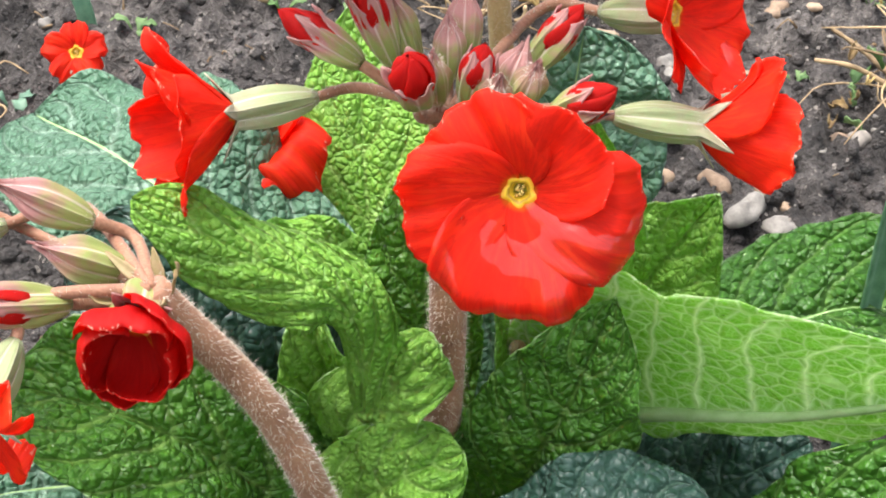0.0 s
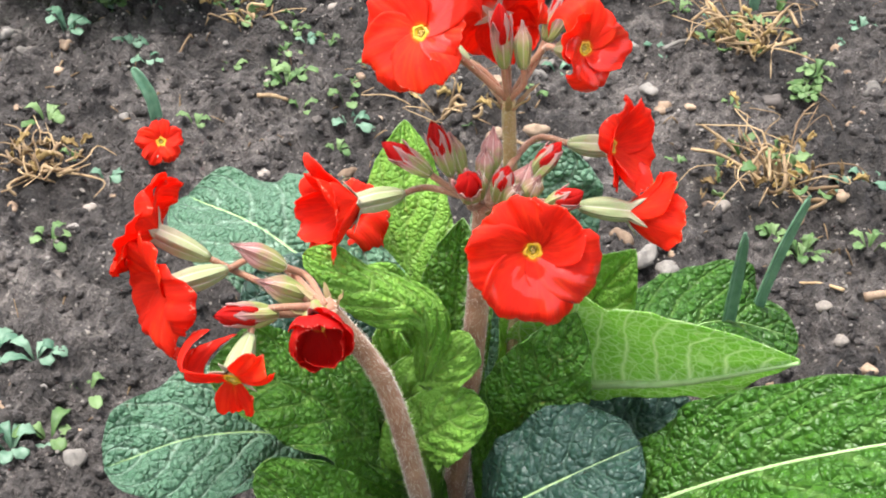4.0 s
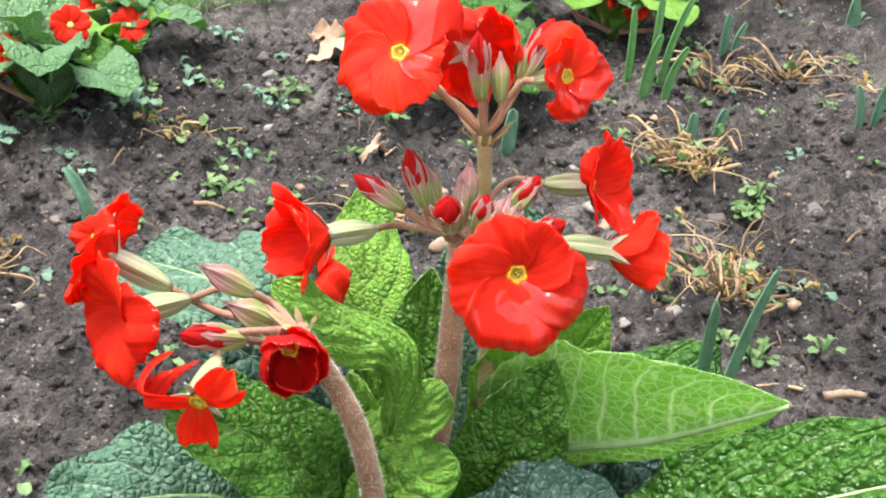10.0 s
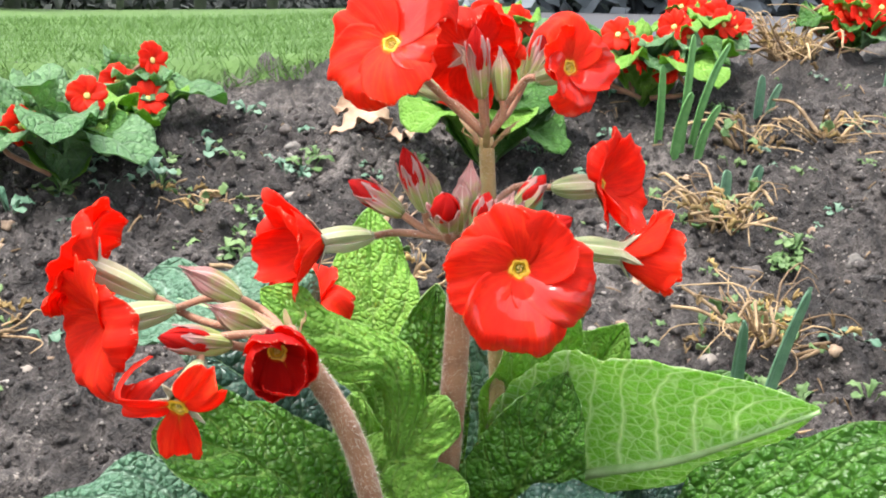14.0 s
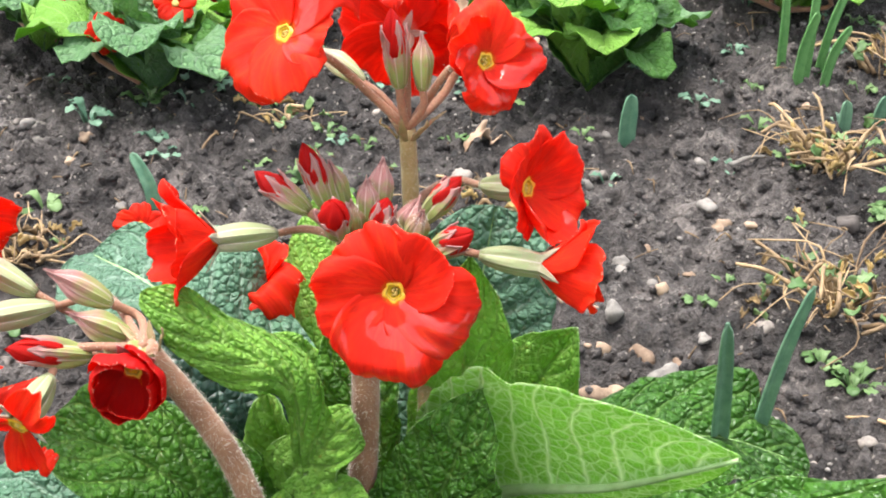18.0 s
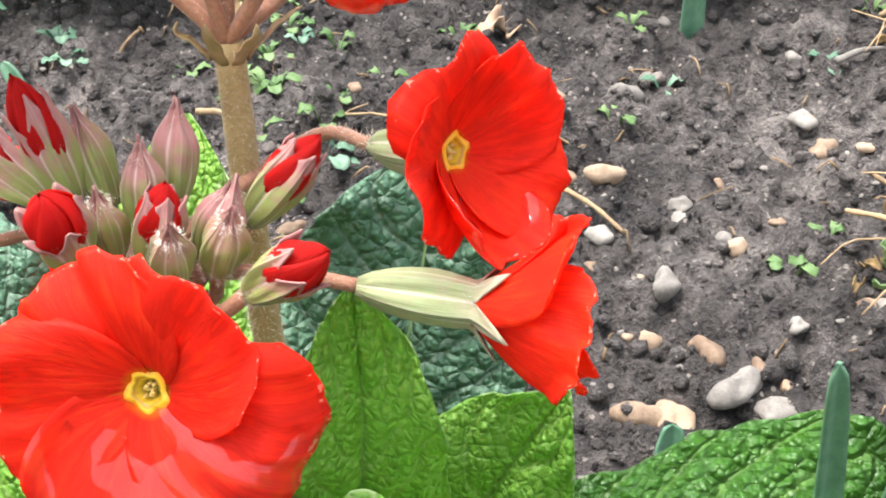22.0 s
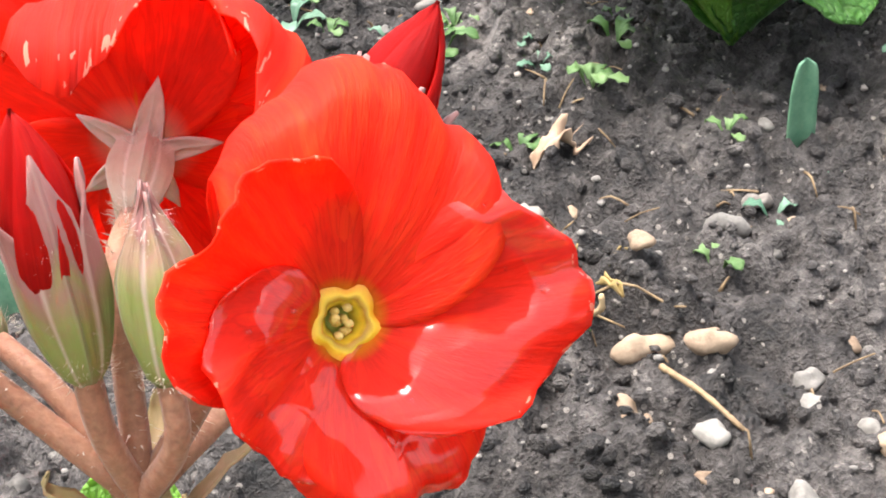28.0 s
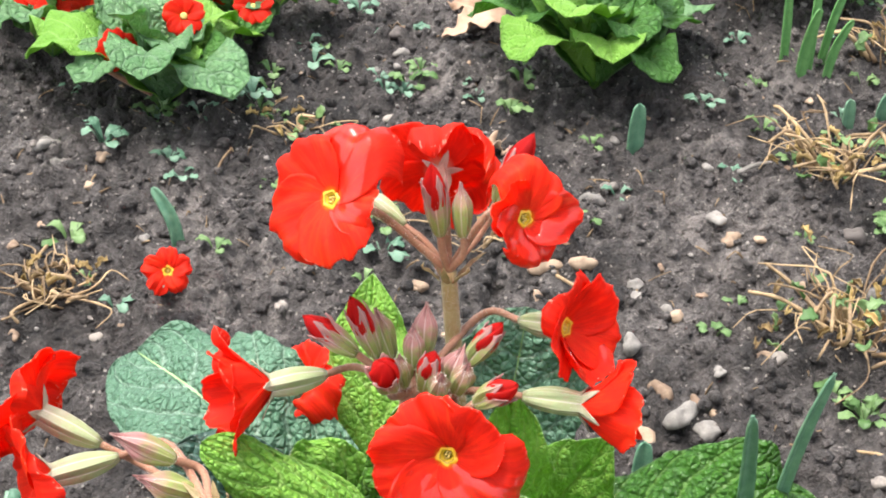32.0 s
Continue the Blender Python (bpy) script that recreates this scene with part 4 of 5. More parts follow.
WH = (-0.0085, -0.043, 0.2130)    # whorl of the tall stem
JN = (0.0023, -0.0132, 0.2391)      # upper umbel
UM = (-0.0679, -0.0830, 0.1976)     # left umbel


def scape(pts, r0, r1, skin, label, seed):
    ob = part("scape", tube(pts, r0, r1, 30, 14), skin, plant, label)
    part("down", down(pts, r0, r1, 5200, 0.0011, np.random.default_rng(seed), 0.00006), "hair", ob)
    return ob


scape([(-0.006, -0.006, 0.004), (-0.0085, -0.036, 0.100), (-0.0075, -0.040, 0.150), WH], 0.0050, 0.0042, "stem", "thick downy reddish stem", 1)
scape([(0.008, 0.000, 0.004), (0.0122, -0.0217, 0.1269), (0.0065, -0.020, 0.190), JN], 0.0032, 0.0026, "stem_green", "slender olive downy stem", 2)
scape([(-0.010, -0.020, 0.004), (-0.031, -0.066, 0.105), (-0.046, -0.078, 0.160), UM], 0.0044, 0.0035, "stem", "curved downy reddish stem", 3)

# flowers
flower(plant, (0.0028, -0.0810, 0.2181), (-0.21, -0.92, 0.28), WH, L=0.0196, open_deg=63, curl=8, half=0.0188, ruffle=0.0016, skew=0.0008, seed=11, wet=(2, 3), spin=0.63, lengths=(0.92, 1.12, 1.36, 1.14, 0.94), label="wide open scarlet flower holding a film of water", notch=0.07, roll=0.3)
flower(plant, (-0.0336, -0.0286, 0.2740), (-0.52, -0.63, 0.58), JN, L=0.0190, open_deg=78, curl=4, half=0.0172, wet=(0, 4), seed=12, spin=-0.05, notch=0.10, lengths=(1.32, 1.25, 1.12, 1.02, 0.86), label="open scarlet flower, petals edged with painted pale glints")
flower(plant, (0.0251, -0.0271, 0.2675), (0.42, -0.76, 0.42), JN, L=0.0128, open_deg=70, curl=2, half=0.0132, seed=13, wet=(1, 2, 3), spin=0.85, notch=0.03, ruffle=0.0013, lengths=(1.04, 0.88, 1.16, 1.34, 1.44), points=(-0.10, 0.0, 0.12, 0.30, 0.06), eye_size=0.76, label="cupped scarlet flower wet with rain", roll=0.7)
flower(plant, (-0.001, 0.015, 0.2605), (-0.10, 0.95, 0.12), JN, L=0.0195, open_deg=74, curl=6, half=0.0180, seed=14, notch=0.12, skin="petal_back", calyx_mat="calyx_pale", calyx=0.012, calyx_r=0.0029, teeth=0.0052, label="scarlet flower turned away, its pale back showing")
flower(plant, (-0.0540, -0.0365, 0.2092), (-0.90, -0.38, 0.02), WH, L=0.0225, open_deg=46, curl=-6, half=0.0195, skew=0.0005, seed=15, notch=0.08, calyx=0.019, teeth=0.0075, roll=0.15, ruffle=0.0008, label="half open scarlet bell on its side")
flower(plant, (0.0396, -0.0260, 0.2268), (0.80, -0.54, 0.24), WH, L=0.0190, open_deg=60, curl=-4, half=0.0190, skew=0.0005, seed=16, notch=0.07, wet=(2,), calyx=0.017, roll=0.15, ruffle=0.0009, label="scarlet bell opening sideways", spin=0.3)
flower(plant, (0.0440, -0.0437, 0.2096), (0.97, -0.03, -0.12), WH, L=0.0215, open_deg=40, curl=-6, half=0.0175, skew=0.0005, seed=17, notch=0.07, calyx=0.018, teeth=0.0075, roll=0.1, ruffle=0.0007, label="narrow scarlet bell leaning down")
flower(plant, (-0.1260, -0.0450, 0.2028), (-0.86, 0.22, 0.36), UM, L=0.0205, open_deg=54, curl=12, half=0.0180, skew=0.0005, seed=18, calyx=0.021, roll=0.2, notch=0.08, label="scarlet flower turned sideways")
flower(plant, (-0.1204, -0.0613, 0.1913), (-0.90, -0.38, -0.06), UM, L=0.0225, open_deg=50, curl=14, half=0.0190, skew=0.0005, seed=19, calyx=0.021, roll=0.2, notch=0.08, label="scarlet flower turned sideways and down")
flower(plant, (-0.0705, -0.0872, 0.1935), (-0.05, -0.96, -0.02), UM, L=0.0165, open_deg=52, curl=-26, half=0.0165, seed=20, calyx=0.010, calyx_r=0.0055, notch=0.04, calyx_mat="calyx_pink", skin="petal_deep", label="nodding half closed deep red flower", roll=-0.1, ruffle=0.0008)
flower(plant, (-0.0995, -0.1040, 0.1836), (-0.35, -0.80, -0.42), UM, L=0.0215, open_deg=74, curl=4, half=0.0088, seed=21, calyx=0.017, notch=0.02, skip=(1, 4), spin=-0.7, label="ragged scarlet flower that has lost two petals", ruffle=0.002)
flower(plant, (-0.0520, 0.036, 0.1540), (-0.35, -0.25, 0.9), (-0.02, 0.01, 0.03), L=0.0185, open_deg=50, curl=16, half=0.0165, seed=22, notch=0.08, label="low scarlet flower among the back leaves", bend=(-0.04, 0.03, 0.09))

# buds of the upper umbel
bud(plant, (-0.0004, -0.0136, 0.2525), (-0.0039, -0.0099, 0.2779), JN, r=0.0042, red=0.30, seed=31)
bud(plant, (0.0067, -0.0134, 0.2519), (0.0056, -0.0076, 0.2703), JN, r=0.0036, red=0.0, seed=32)
bud(plant, (0.0175, 0.004, 0.2545), (0.0298, 0.0135, 0.2768), JN, r=0.0046, red=0.5, seed=33)
bud(plant, (-0.0120, -0.004, 0.2500), (-0.0300, 0.008, 0.2580), JN, r=0.0038, red=0.0, skin="calyx", seed=34)
# buds of the whorl
bud(plant, (-0.0150, -0.050, 0.2190), (-0.0179, -0.0560, 0.2340), WH, r=0.0050, red=0.42, seed=41)
bud(plant, (-0.0265, -0.028, 0.2160), (-0.0453, -0.0194, 0.2256), WH, r=0.0042, red=0.36, seed=42)
bud(plant, (-0.0200, -0.033, 0.2190), (-0.0287, -0.0313, 0.2416), WH, r=0.0042, red=0.30, seed=43)
bud(plant, (-0.0150, -0.031, 0.2170), (-0.0215, -0.0260, 0.2350), WH, r=0.0035, red=0.0, seed=49)
bud(plant, (-0.0050, -0.031, 0.2180), (-0.0043, -0.0240, 0.2354), WH, r=0.0042, red=0.0, seed=44)
bud(plant, (-0.0085, -0.037, 0.2170), (-0.0085, -0.0330, 0.2330), WH, r=0.0036, red=0.0, seed=50)
bud(plant, (-0.0050, -0.047, 0.2160), (-0.0016, -0.0458, 0.2313), WH, r=0.0040, red=0.06, seed=45)
bud(plant, (0.0020, -0.043, 0.2150), (0.0081, -0.0391, 0.2297), WH, r=0.0040, red=0.0, seed=46)
bud(plant, (0.0080, -0.036, 0.2180), (0.0202, -0.0317, 0.2328), WH, r=0.0040, red=0.1, seed=47)
bud(plant, (0.0110, -0.053, 0.2160), (0.0247, -0.0560, 0.2262), WH, r=0.0044, red=0.36, seed=48)
bud(plant, (-0.0010, -0.0500, 0.2150), (0.0010, -0.0560, 0.2300), WH, r=0.0036, red=0.0, seed=54)
bud(plant, (0.0050, -0.0470, 0.2155), (0.0095, -0.0500, 0.2300), WH, r=0.0038, red=0.0, seed=55)
bud(plant, (-0.0110, -0.0450, 0.2160), (-0.0125, -0.0470, 0.2310), WH, r=0.0034, red=0.0, seed=56)
# buds of the left umbel
bud(plant, (-0.0810, -0.0640, 0.2005), (-0.1013, -0.0662, 0.2129), UM, r=0.0046, red=0.0, seed=51)
bud(plant, (-0.0738, -0.0720, 0.1934), (-0.0927, -0.0757, 0.2041), UM, r=0.0048, red=0.0, seed=52)
bud(plant, (-0.0841, -0.0804, 0.1924), (-0.1066, -0.0908, 0.1994), UM, r=0.0046, red=0.3, seed=53)

bracts(plant, WH, (0, 0, 1), 7, 0.008, 1)
bracts(plant, JN, (0, 0.1, 1), 6, 0.008, 2)
bracts(plant, UM, (-0.5, -0.2, 0.8), 6, 0.008, 3)

# leaves
leaf(plant, [(0.01, -0.03, 0.02), (0.050, -0.082, 0.097), (0.095, -0.110, 0.144), (0.174, -0.132, 0.181)], 0.036, (-0.15, -0.5, 0.85), half2=0.029, fold=0.10, veins=9, puff=0.0026, wave=0.0035, seed=61, top="leaf", label="large bright wrinkled leaf spreading forward", n=90, m=61, teeth=0.035, rib=0.0022)
leaf(plant, [(0.031, -0.021, 0.098), (0.0401, -0.0287, 0.1183), (0.072, -0.055, 0.140), (0.1037, -0.0874, 0.1732)], 0.056, (0.44, 0.83, 0.37), (0.35, 0.8, 0.48), half2=0.015, fold=0.0, curl=0.0, veins=9, seed=62, puff=0.0006, wave=0.0015, top="leaf_under", label="leaf folded upright showing its pale veined underside", peak=0.58, tipp=0.9, root=(0.01, -0.005, 0.02), n=90, m=61, rib=0.0030, petiole=0.06)
leaf(plant, [(0.02, 0.0, 0.03), (0.065, 0.014, 0.088), (0.110, 0.030, 0.104), (0.155, 0.036, 0.090)], 0.028, (0.0, -0.35, 0.95), fold=0.1, seed=63, wave=0.0050, puff=0.0024, top="leaf", label="broad wrinkled leaf behind")
leaf(plant, [(0.006, -0.015, 0.04), (0.012, -0.042, 0.105), (0.021, -0.050, 0.1395), (0.0288, -0.050, 0.1685)], 0.0200, (-0.35, -0.9, 0.25), fold=0.12, seed=64, tipp=0.85, peak=0.52, top="leaf_mid", label="upright wrinkled green leaf beside the stem", veins=10)
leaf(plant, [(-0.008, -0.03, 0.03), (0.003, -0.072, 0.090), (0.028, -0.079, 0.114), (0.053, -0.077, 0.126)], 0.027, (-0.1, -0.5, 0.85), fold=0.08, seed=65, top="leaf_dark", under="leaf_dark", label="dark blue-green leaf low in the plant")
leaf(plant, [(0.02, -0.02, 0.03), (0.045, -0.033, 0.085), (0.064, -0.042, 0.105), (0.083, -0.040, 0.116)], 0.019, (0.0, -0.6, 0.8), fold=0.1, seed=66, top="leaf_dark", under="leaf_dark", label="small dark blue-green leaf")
leaf(plant, [(-0.01, 0.0, 0.03), (-0.050, 0.000, 0.130), (-0.083, 0.018, 0.160), (-0.118, 0.062, 0.152)], 0.033, (0.15, -0.5, 0.85), fold=0.08, seed=67, wave=0.0050, puff=0.0024, top="leaf_pale", under="leaf_pale", label="large pale glaucous leaf behind", n=80, m=51)
leaf(plant, [(-0.02, -0.01, 0.02), (-0.070, -0.030, 0.090), (-0.110, -0.040, 0.105), (-0.150, -0.046, 0.095)], 0.028, (-0.1, -0.5, 0.85), fold=0.05, seed=68, wave=0.0050, puff=0.0024, top="leaf_pale", under="leaf_pale", label="pale glaucous leaf near the soil")
leaf(plant, [(-0.012, -0.025, 0.02), (-0.045, -0.050, 0.105), (-0.074, -0.058, 0.140), (-0.108, -0.050, 0.148)], 0.021, (0.0, -0.6, 0.8), fold=0.15, seed=69, wave=0.0050, puff=0.0024, top="leaf_mid", label="broad green leaf low in the plant")
leaf(plant, [(-0.014, -0.030, 0.02), (-0.042, -0.066, 0.066), (-0.064, -0.080, 0.098), (-0.092, -0.084, 0.124)], 0.0165, (0.1, -0.62, 0.78), fold=0.22, seed=82, wave=0.0045, puff=0.0022, top="leaf_mid", label="fresh green leaf reaching low towards the path")
leaf(plant, [(-0.010, -0.034, 0.03), (-0.016, -0.084, 0.062), (-0.004, -0.098, 0.082), (0.012, -0.104, 0.094)], 0.0150, (-0.1, -0.6, 0.8), fold=0.12, seed=83, wave=0.0040, puff=0.0020, top="leaf_light", label="young light green leaf in front of the stems", teeth=0.07)
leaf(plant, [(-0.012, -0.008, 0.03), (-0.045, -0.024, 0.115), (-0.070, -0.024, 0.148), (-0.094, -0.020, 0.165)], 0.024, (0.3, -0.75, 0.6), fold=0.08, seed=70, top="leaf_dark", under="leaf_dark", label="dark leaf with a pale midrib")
leaf(plant, [(-0.012, -0.015, 0.03), (-0.0260, -0.0440, 0.120), (-0.0295, -0.0560, 0.1690), (-0.0480, -0.0570, 0.1850), (-0.0740, -0.0550, 0.2000)], 0.0135, (-0.5, -0.75, 0.35), (0.15, -0.45, 0.88), half2=0.0125, fold=-0.28, curl=-0.55, seed=71, top="leaf_light", under="leaf_light", label="light green wrinkled leaf arching over the stems", peak=0.74, tipp=0.45, n=90, m=51, puff=0.0020, petiole=0.3, rib=0.0020, teeth=0.05)
leaf(plant, [(-0.015, -0.02, 0.04), (-0.0312, -0.0426, 0.1206), (-0.024, -0.050, 0.140), (-0.0104, -0.0548, 0.1598)], 0.0125, (-0.4, -0.75, 0.45), fold=-0.1, curl=-0.3, seed=72, top="leaf_light", label="small curled light green leaf", puff=0.0022, wave=0.0035, teeth=0.07)
leaf(plant, [(-0.010, -0.02, 0.03), (-0.030, -0.050, 0.100), (-0.022, -0.059, 0.122), (-0.0046, -0.0601, 0.1329)], 0.0150, (-0.1, -0.75, 0.65), fold=0.05, seed=73, top="leaf_light", label="small rounded light green leaf", puff=0.0022, wave=0.0035, teeth=0.07)
leaf(plant, [(-0.008, 0.005, 0.03), (-0.022, 0.020, 0.110), (-0.0265, 0.045, 0.155), (-0.0262, 0.068, 0.185)], 0.020, (0.0, -0.92, 0.35), fold=0.12, seed=74, tipp=0.85, peak=0.52, top="leaf_light", label="upright light green leaf behind")
leaf(plant, [(-0.003, -0.006, 0.04), (-0.011, -0.016, 0.122), (-0.0115, -0.012, 0.155), (-0.0101, -0.0059, 0.1824)], 0.0155, (-0.25, -0.93, 0.2), fold=0.1, seed=75, tipp=0.85, peak=0.52, top="leaf_mid", label="upright wrinkled dark green leaf")
leaf(plant, [(-0.008, 0.000, 0.04), (-0.026, 0.006, 0.118), (-0.040, 0.004, 0.142), (-0.054, 0.000, 0.146)], 0.011, (0.1, -0.55, 0.85), fold=0.2, seed=76, top="leaf_light", label="bright green leaf laid nearly flat")
leaf(plant, [(0.010, 0.000, 0.04), (0.018, -0.012, 0.115), (0.0235, -0.024, 0.165), (0.0235, -0.030, 0.204)], 0.0165, (0.2, -0.95, 0.2), fold=0.15, seed=77, tipp=0.85, peak=0.52, top="leaf_light", label="upright light green leaf between the stems")
leaf(plant, [(0.014, 0.004, 0.04), (0.034, 0.000, 0.105), (0.046, -0.004, 0.140), (0.060, -0.008, 0.168)], 0.021, (-0.2, -0.85, 0.45), fold=0.2, seed=78, tipp=0.85, peak=0.52, top="leaf_light", label="light green leaf with white veins")
leaf(plant, [(0.010, 0.012, 0.04), (0.020, 0.028, 0.12), (0.028, 0.036, 0.16), (0.032, 0.042, 0.188)], 0.028, (0.1, -0.9, 0.4), fold=0.1, seed=79, top="leaf_pale", under="leaf_pale", label="broad bluish leaf at the back")
leaf(plant, [(-0.01, -0.02, 0.03), (-0.03, -0.040, 0.09), (-0.05, -0.045, 0.12), (-0.068, -0.048, 0.130)], 0.017, (0.2, -0.75, 0.6), fold=0.3, seed=80, top="leaf_mid", label="green leaf low among the stems")
leaf(plant, [(-0.012, -0.015, 0.03), (-0.024, -0.030, 0.09), (-0.034, -0.030, 0.125), (-0.041, -0.028, 0.150)], 0.012, (-0.2, -0.9, 0.3), fold=0.5, seed=81, top="leaf_light", label="young folded leaf")

# ---- distance: trees, hedge, pale backdrop for the sky gaps ----
rt = np.random.default_rng(3)


def far_tree(x, y, r, seed):
    g = np.random.default_rng(seed)
    z = float(bed_z(x, y)) - 0.05
    t = thing("tree", "bare dark trunk of a tree beyond the lawn", "tree", "trees beyond the lawn", (x, y, z))
    h = 5 + g.random() * 2
    part("trunk", tube([(0, 0, 0), (0.03, 0, h * 0.3), (-0.05, 0.05, h * 0.7), (0.1, 0, h)], r, r * 0.4, 12, 9, 0.05), "bark", t)
    tw = []
    for k in range(16):
        a, zz = g.random() * 6.28, h * (0.35 + 0.6 * g.random())
        l = 0.8 + g.random() * 1.4
        tw.append(tube([(0, 0, zz), (l * 0.5 * math.cos(a), l * 0.5 * math.sin(a), zz + l * 0.35), (l * math.cos(a), l * math.sin(a), zz + l * 0.9)], r * 0.28, r * 0.05, 6, 5))
    part("branches", join(*tw), "bark", t)


for k, (x, y, r) in enumerate([(-1.22, 10, 0.13), (-0.92, 10.6, 0.07), (-0.55, 10, 0.06), (-0.34, 11, 0.07), (-0.04, 10.2, 0.10), (0.20, 10.8, 0.06), (0.42, 10, 0.09), (0.71, 10.6, 0.11), (1.02, 11, 0.08), (-1.75, 11, 0.14)]):
    far_tree(x, y, r * 0.42, k)

# added pale slab: gives the bright sky seen between the trunks
BACKDROP = [(-11.0, 2.0)]
for a, b in BACKDROP:
    box = (np.array([(a, 17, -3.5), (b, 17, -3.5), (b, 17, 2.0), (a, 17, 2.0), (a, 17.4, -3.5), (b, 17.4, -3.5), (b, 17.4, 2.0), (a, 17.4, 2.0)]), [(0, 1, 2, 3), (5, 4, 7, 6), (3, 2, 6, 7), (0, 3, 7, 4), (1, 5, 6, 2)], None)
    part("far_wall", box, "wall")
tagged(bpy.data.objects["far_wall"], "long pale backdrop added for the bright sky gaps behind the trees", "wall", kind="structure")


def hedge(name, x0, x1, y, z0, h, depth, label, n, seed, skin="hedge"):
    g = np.random.default_rng(seed)
    t = thing(name, label, "hedge", at=((x0 + x1) / 2, y, z0))
    c = np.stack([g.uniform(x0, x1, n) - (x0 + x1) / 2, g.normal(size=n) * depth * 0.4, h * g.random(n) ** 0.8], 1)
    c[:, 2] *= 0.85 + 0.2 * np.sin(c[:, 0] * 2.1)
    s = 0.035 + 0.03 * g.random((n, 1))
    a, b = g.normal(size=(n, 3)), g.normal(size=(n, 3))
    a /= np.linalg.norm(a, axis=1, keepdims=True)
    b -= a * (a * b).sum(1, keepdims=True)
    b /= np.linalg.norm(b, axis=1, keepdims=True)
    v = np.concatenate([c - a * s, c + b * s * 0.6, c + a * s, c - b * s * 0.6])
    part("foliage", (v, [(i, i + n, i + 2 * n, i + 3 * n) for i in range(n)], None), skin, t)
    bx = []
    for k in range(24):
        xx = (x1 - x0) * ((k + 0.5) / 24 - 0.5)
        bx.append(tube([(xx, 0, 0), (xx + 0.05, 0.02, h * 0.4), (xx, 0, h * 0.8)], 0.05, 0.02, 5, 5))
    part("branches", join(*bx), "bark", t)


hedge("low_hedge", -5.0, 1.5, 10.6, float(bed_z(0, 10.4)), 0.12, 0.4, "dark low clipped hedge behind the trees", 16000, 1, "hedge_dark")
hedge("conifer_hedge", -1.62, -1.2, 9.5, float(bed_z(0, 9.5)), 1.5, 0.4, "dark dense evergreen shrub", 9000, 2, "hedge_dark")
# no haze in the air here: the tall hedge carries it in its leaf colour
hedge("tall_hedge", 0.8, 6, 5.0, float(bed_z(0, 5.0)), 1.2, 0.6, "tall hedge behind the bed, haze painted into its grey-green leaves", 60000, 3)


# ---- other primroses in the bed ----
def bed_primrose(x, y, size, leaves, blooms, seed, label, pale=0.4):
    g = np.random.default_rng(seed)
    z = float(bed_z(x, y)) - 0.004
    t = thing("primrose_plant", label, "flowering plant", "primroses in the bed", (x, y, z))
    for k in range(leaves):
        a = k * 2.4 + g.random() * 0.8
        up = 0.25 + 0.75 * (k / max(1, leaves - 1))
        l = size * (0.8 + 0.4 * g.random()) * (1.1 - 0.35 * up)
        d = V(math.cos(a), math.sin(a), 0)
        h = l * (0.35 + 0.75 * up)
        out = l * (1.0 - 0.55 * up)
        sp = [V(0, 0, 0.0), d * out * 0.4 + V(0, 0, h * 0.6), d * out * 0.8 + V(0, 0, h * 0.95), d * out * 1.25 + V(0, 0, h * (0.55 + 0.5 * up))]
        leaf_d = leaf_sheet(sp, l * 0.34, tuple(-d * 0.5 + V(0, 0, 1)), tuple(d * 0.1 + V(0, 0, 1)), fold=0.15 + 0.2 * g.random(), seed=seed * 50 + k, n=22, m=13, puff=0.0018, wave=0.004)
        k2 = "leaf_far_pale" if g.random() < pale else ("leaf_light" if g.random() < 0.4 else "leaf_far")
        part("leaf", leaf_d, k2, t)
    for k in range(blooms):
        a, q = k * 2.4 + g.random(), size * 0.45 * math.sqrt(g.random())
        p = V(math.cos(a) * q, math.sin(a) * q - size * 0.15, size * (0.55 + 0.5 * g.random()))
        ax = unit(V(g.normal() * 0.5, -0.8, 0.5 + 0.3 * g.random()))
        rng = np.random.default_rng(seed * 90 + k)
        F = frame_of(ax)
        fl = part("flower", tube([tuple(p - ax * 0.012), tuple(p - ax * 0.03 - V(0, 0, 0.01)), (p[0] * 0.3, p[1] * 0.3, 0.01)], 0.0016, 0.0024, 8, 6), "stem", t)
        for j in range(5):
            Z = np.array([[math.cos(j * 1.2566), -math.sin(j * 1.2566), 0], [math.sin(j * 1.2566), math.cos(j * 1.2566), 0], [0, 0, 1]])
            part("petal", place(petal_sheet(0.0135, 68, 12, 0.0095, 0.12, 0.0008, rng, 11, 11), F @ Z, p), "petal", fl)
        part("eye", place(ball(0.0026, 0.0026, 0.001), F, p + ax * 0.001), "anther", fl)
        part("calyx", place(calyx_sheet(0.010, 0.003, 0.004, 66, rng, 7, 21), F, p), "calyx", fl)
    return t


bed_primrose(-0.202, 0.526, 0.080, 18, 2, 101, "red primrose with pale rounded leaves in the bed", 0.55)
bed_primrose(-0.155, 0.624, 0.062, 13, 3, 102, "red primrose near the lawn edge", 0.35)
bed_primrose(-0.296, 0.598, 0.065, 12, 3, 103, "red primrose near the lawn edge", 0.4)
bed_primrose(0.102, 0.537, 0.085, 17, 0, 104, "leafy primrose without flowers", 0.25)
bed_primrose(0.256, 0.669, 0.074, 16, 7, 105, "red primrose with many small flowers", 0.25)
bed_primrose(0.333, 0.765, 0.057, 13, 6, 106, "red primrose far back in the bed", 0.3)
bed_primrose(0.478, 0.790, 0.057, 13, 8, 107, "red primrose far back in the bed", 0.2)
bed_primrose(0.566, 0.846, 0.057, 12, 7, 108, "red primrose far back in the bed", 0.2)
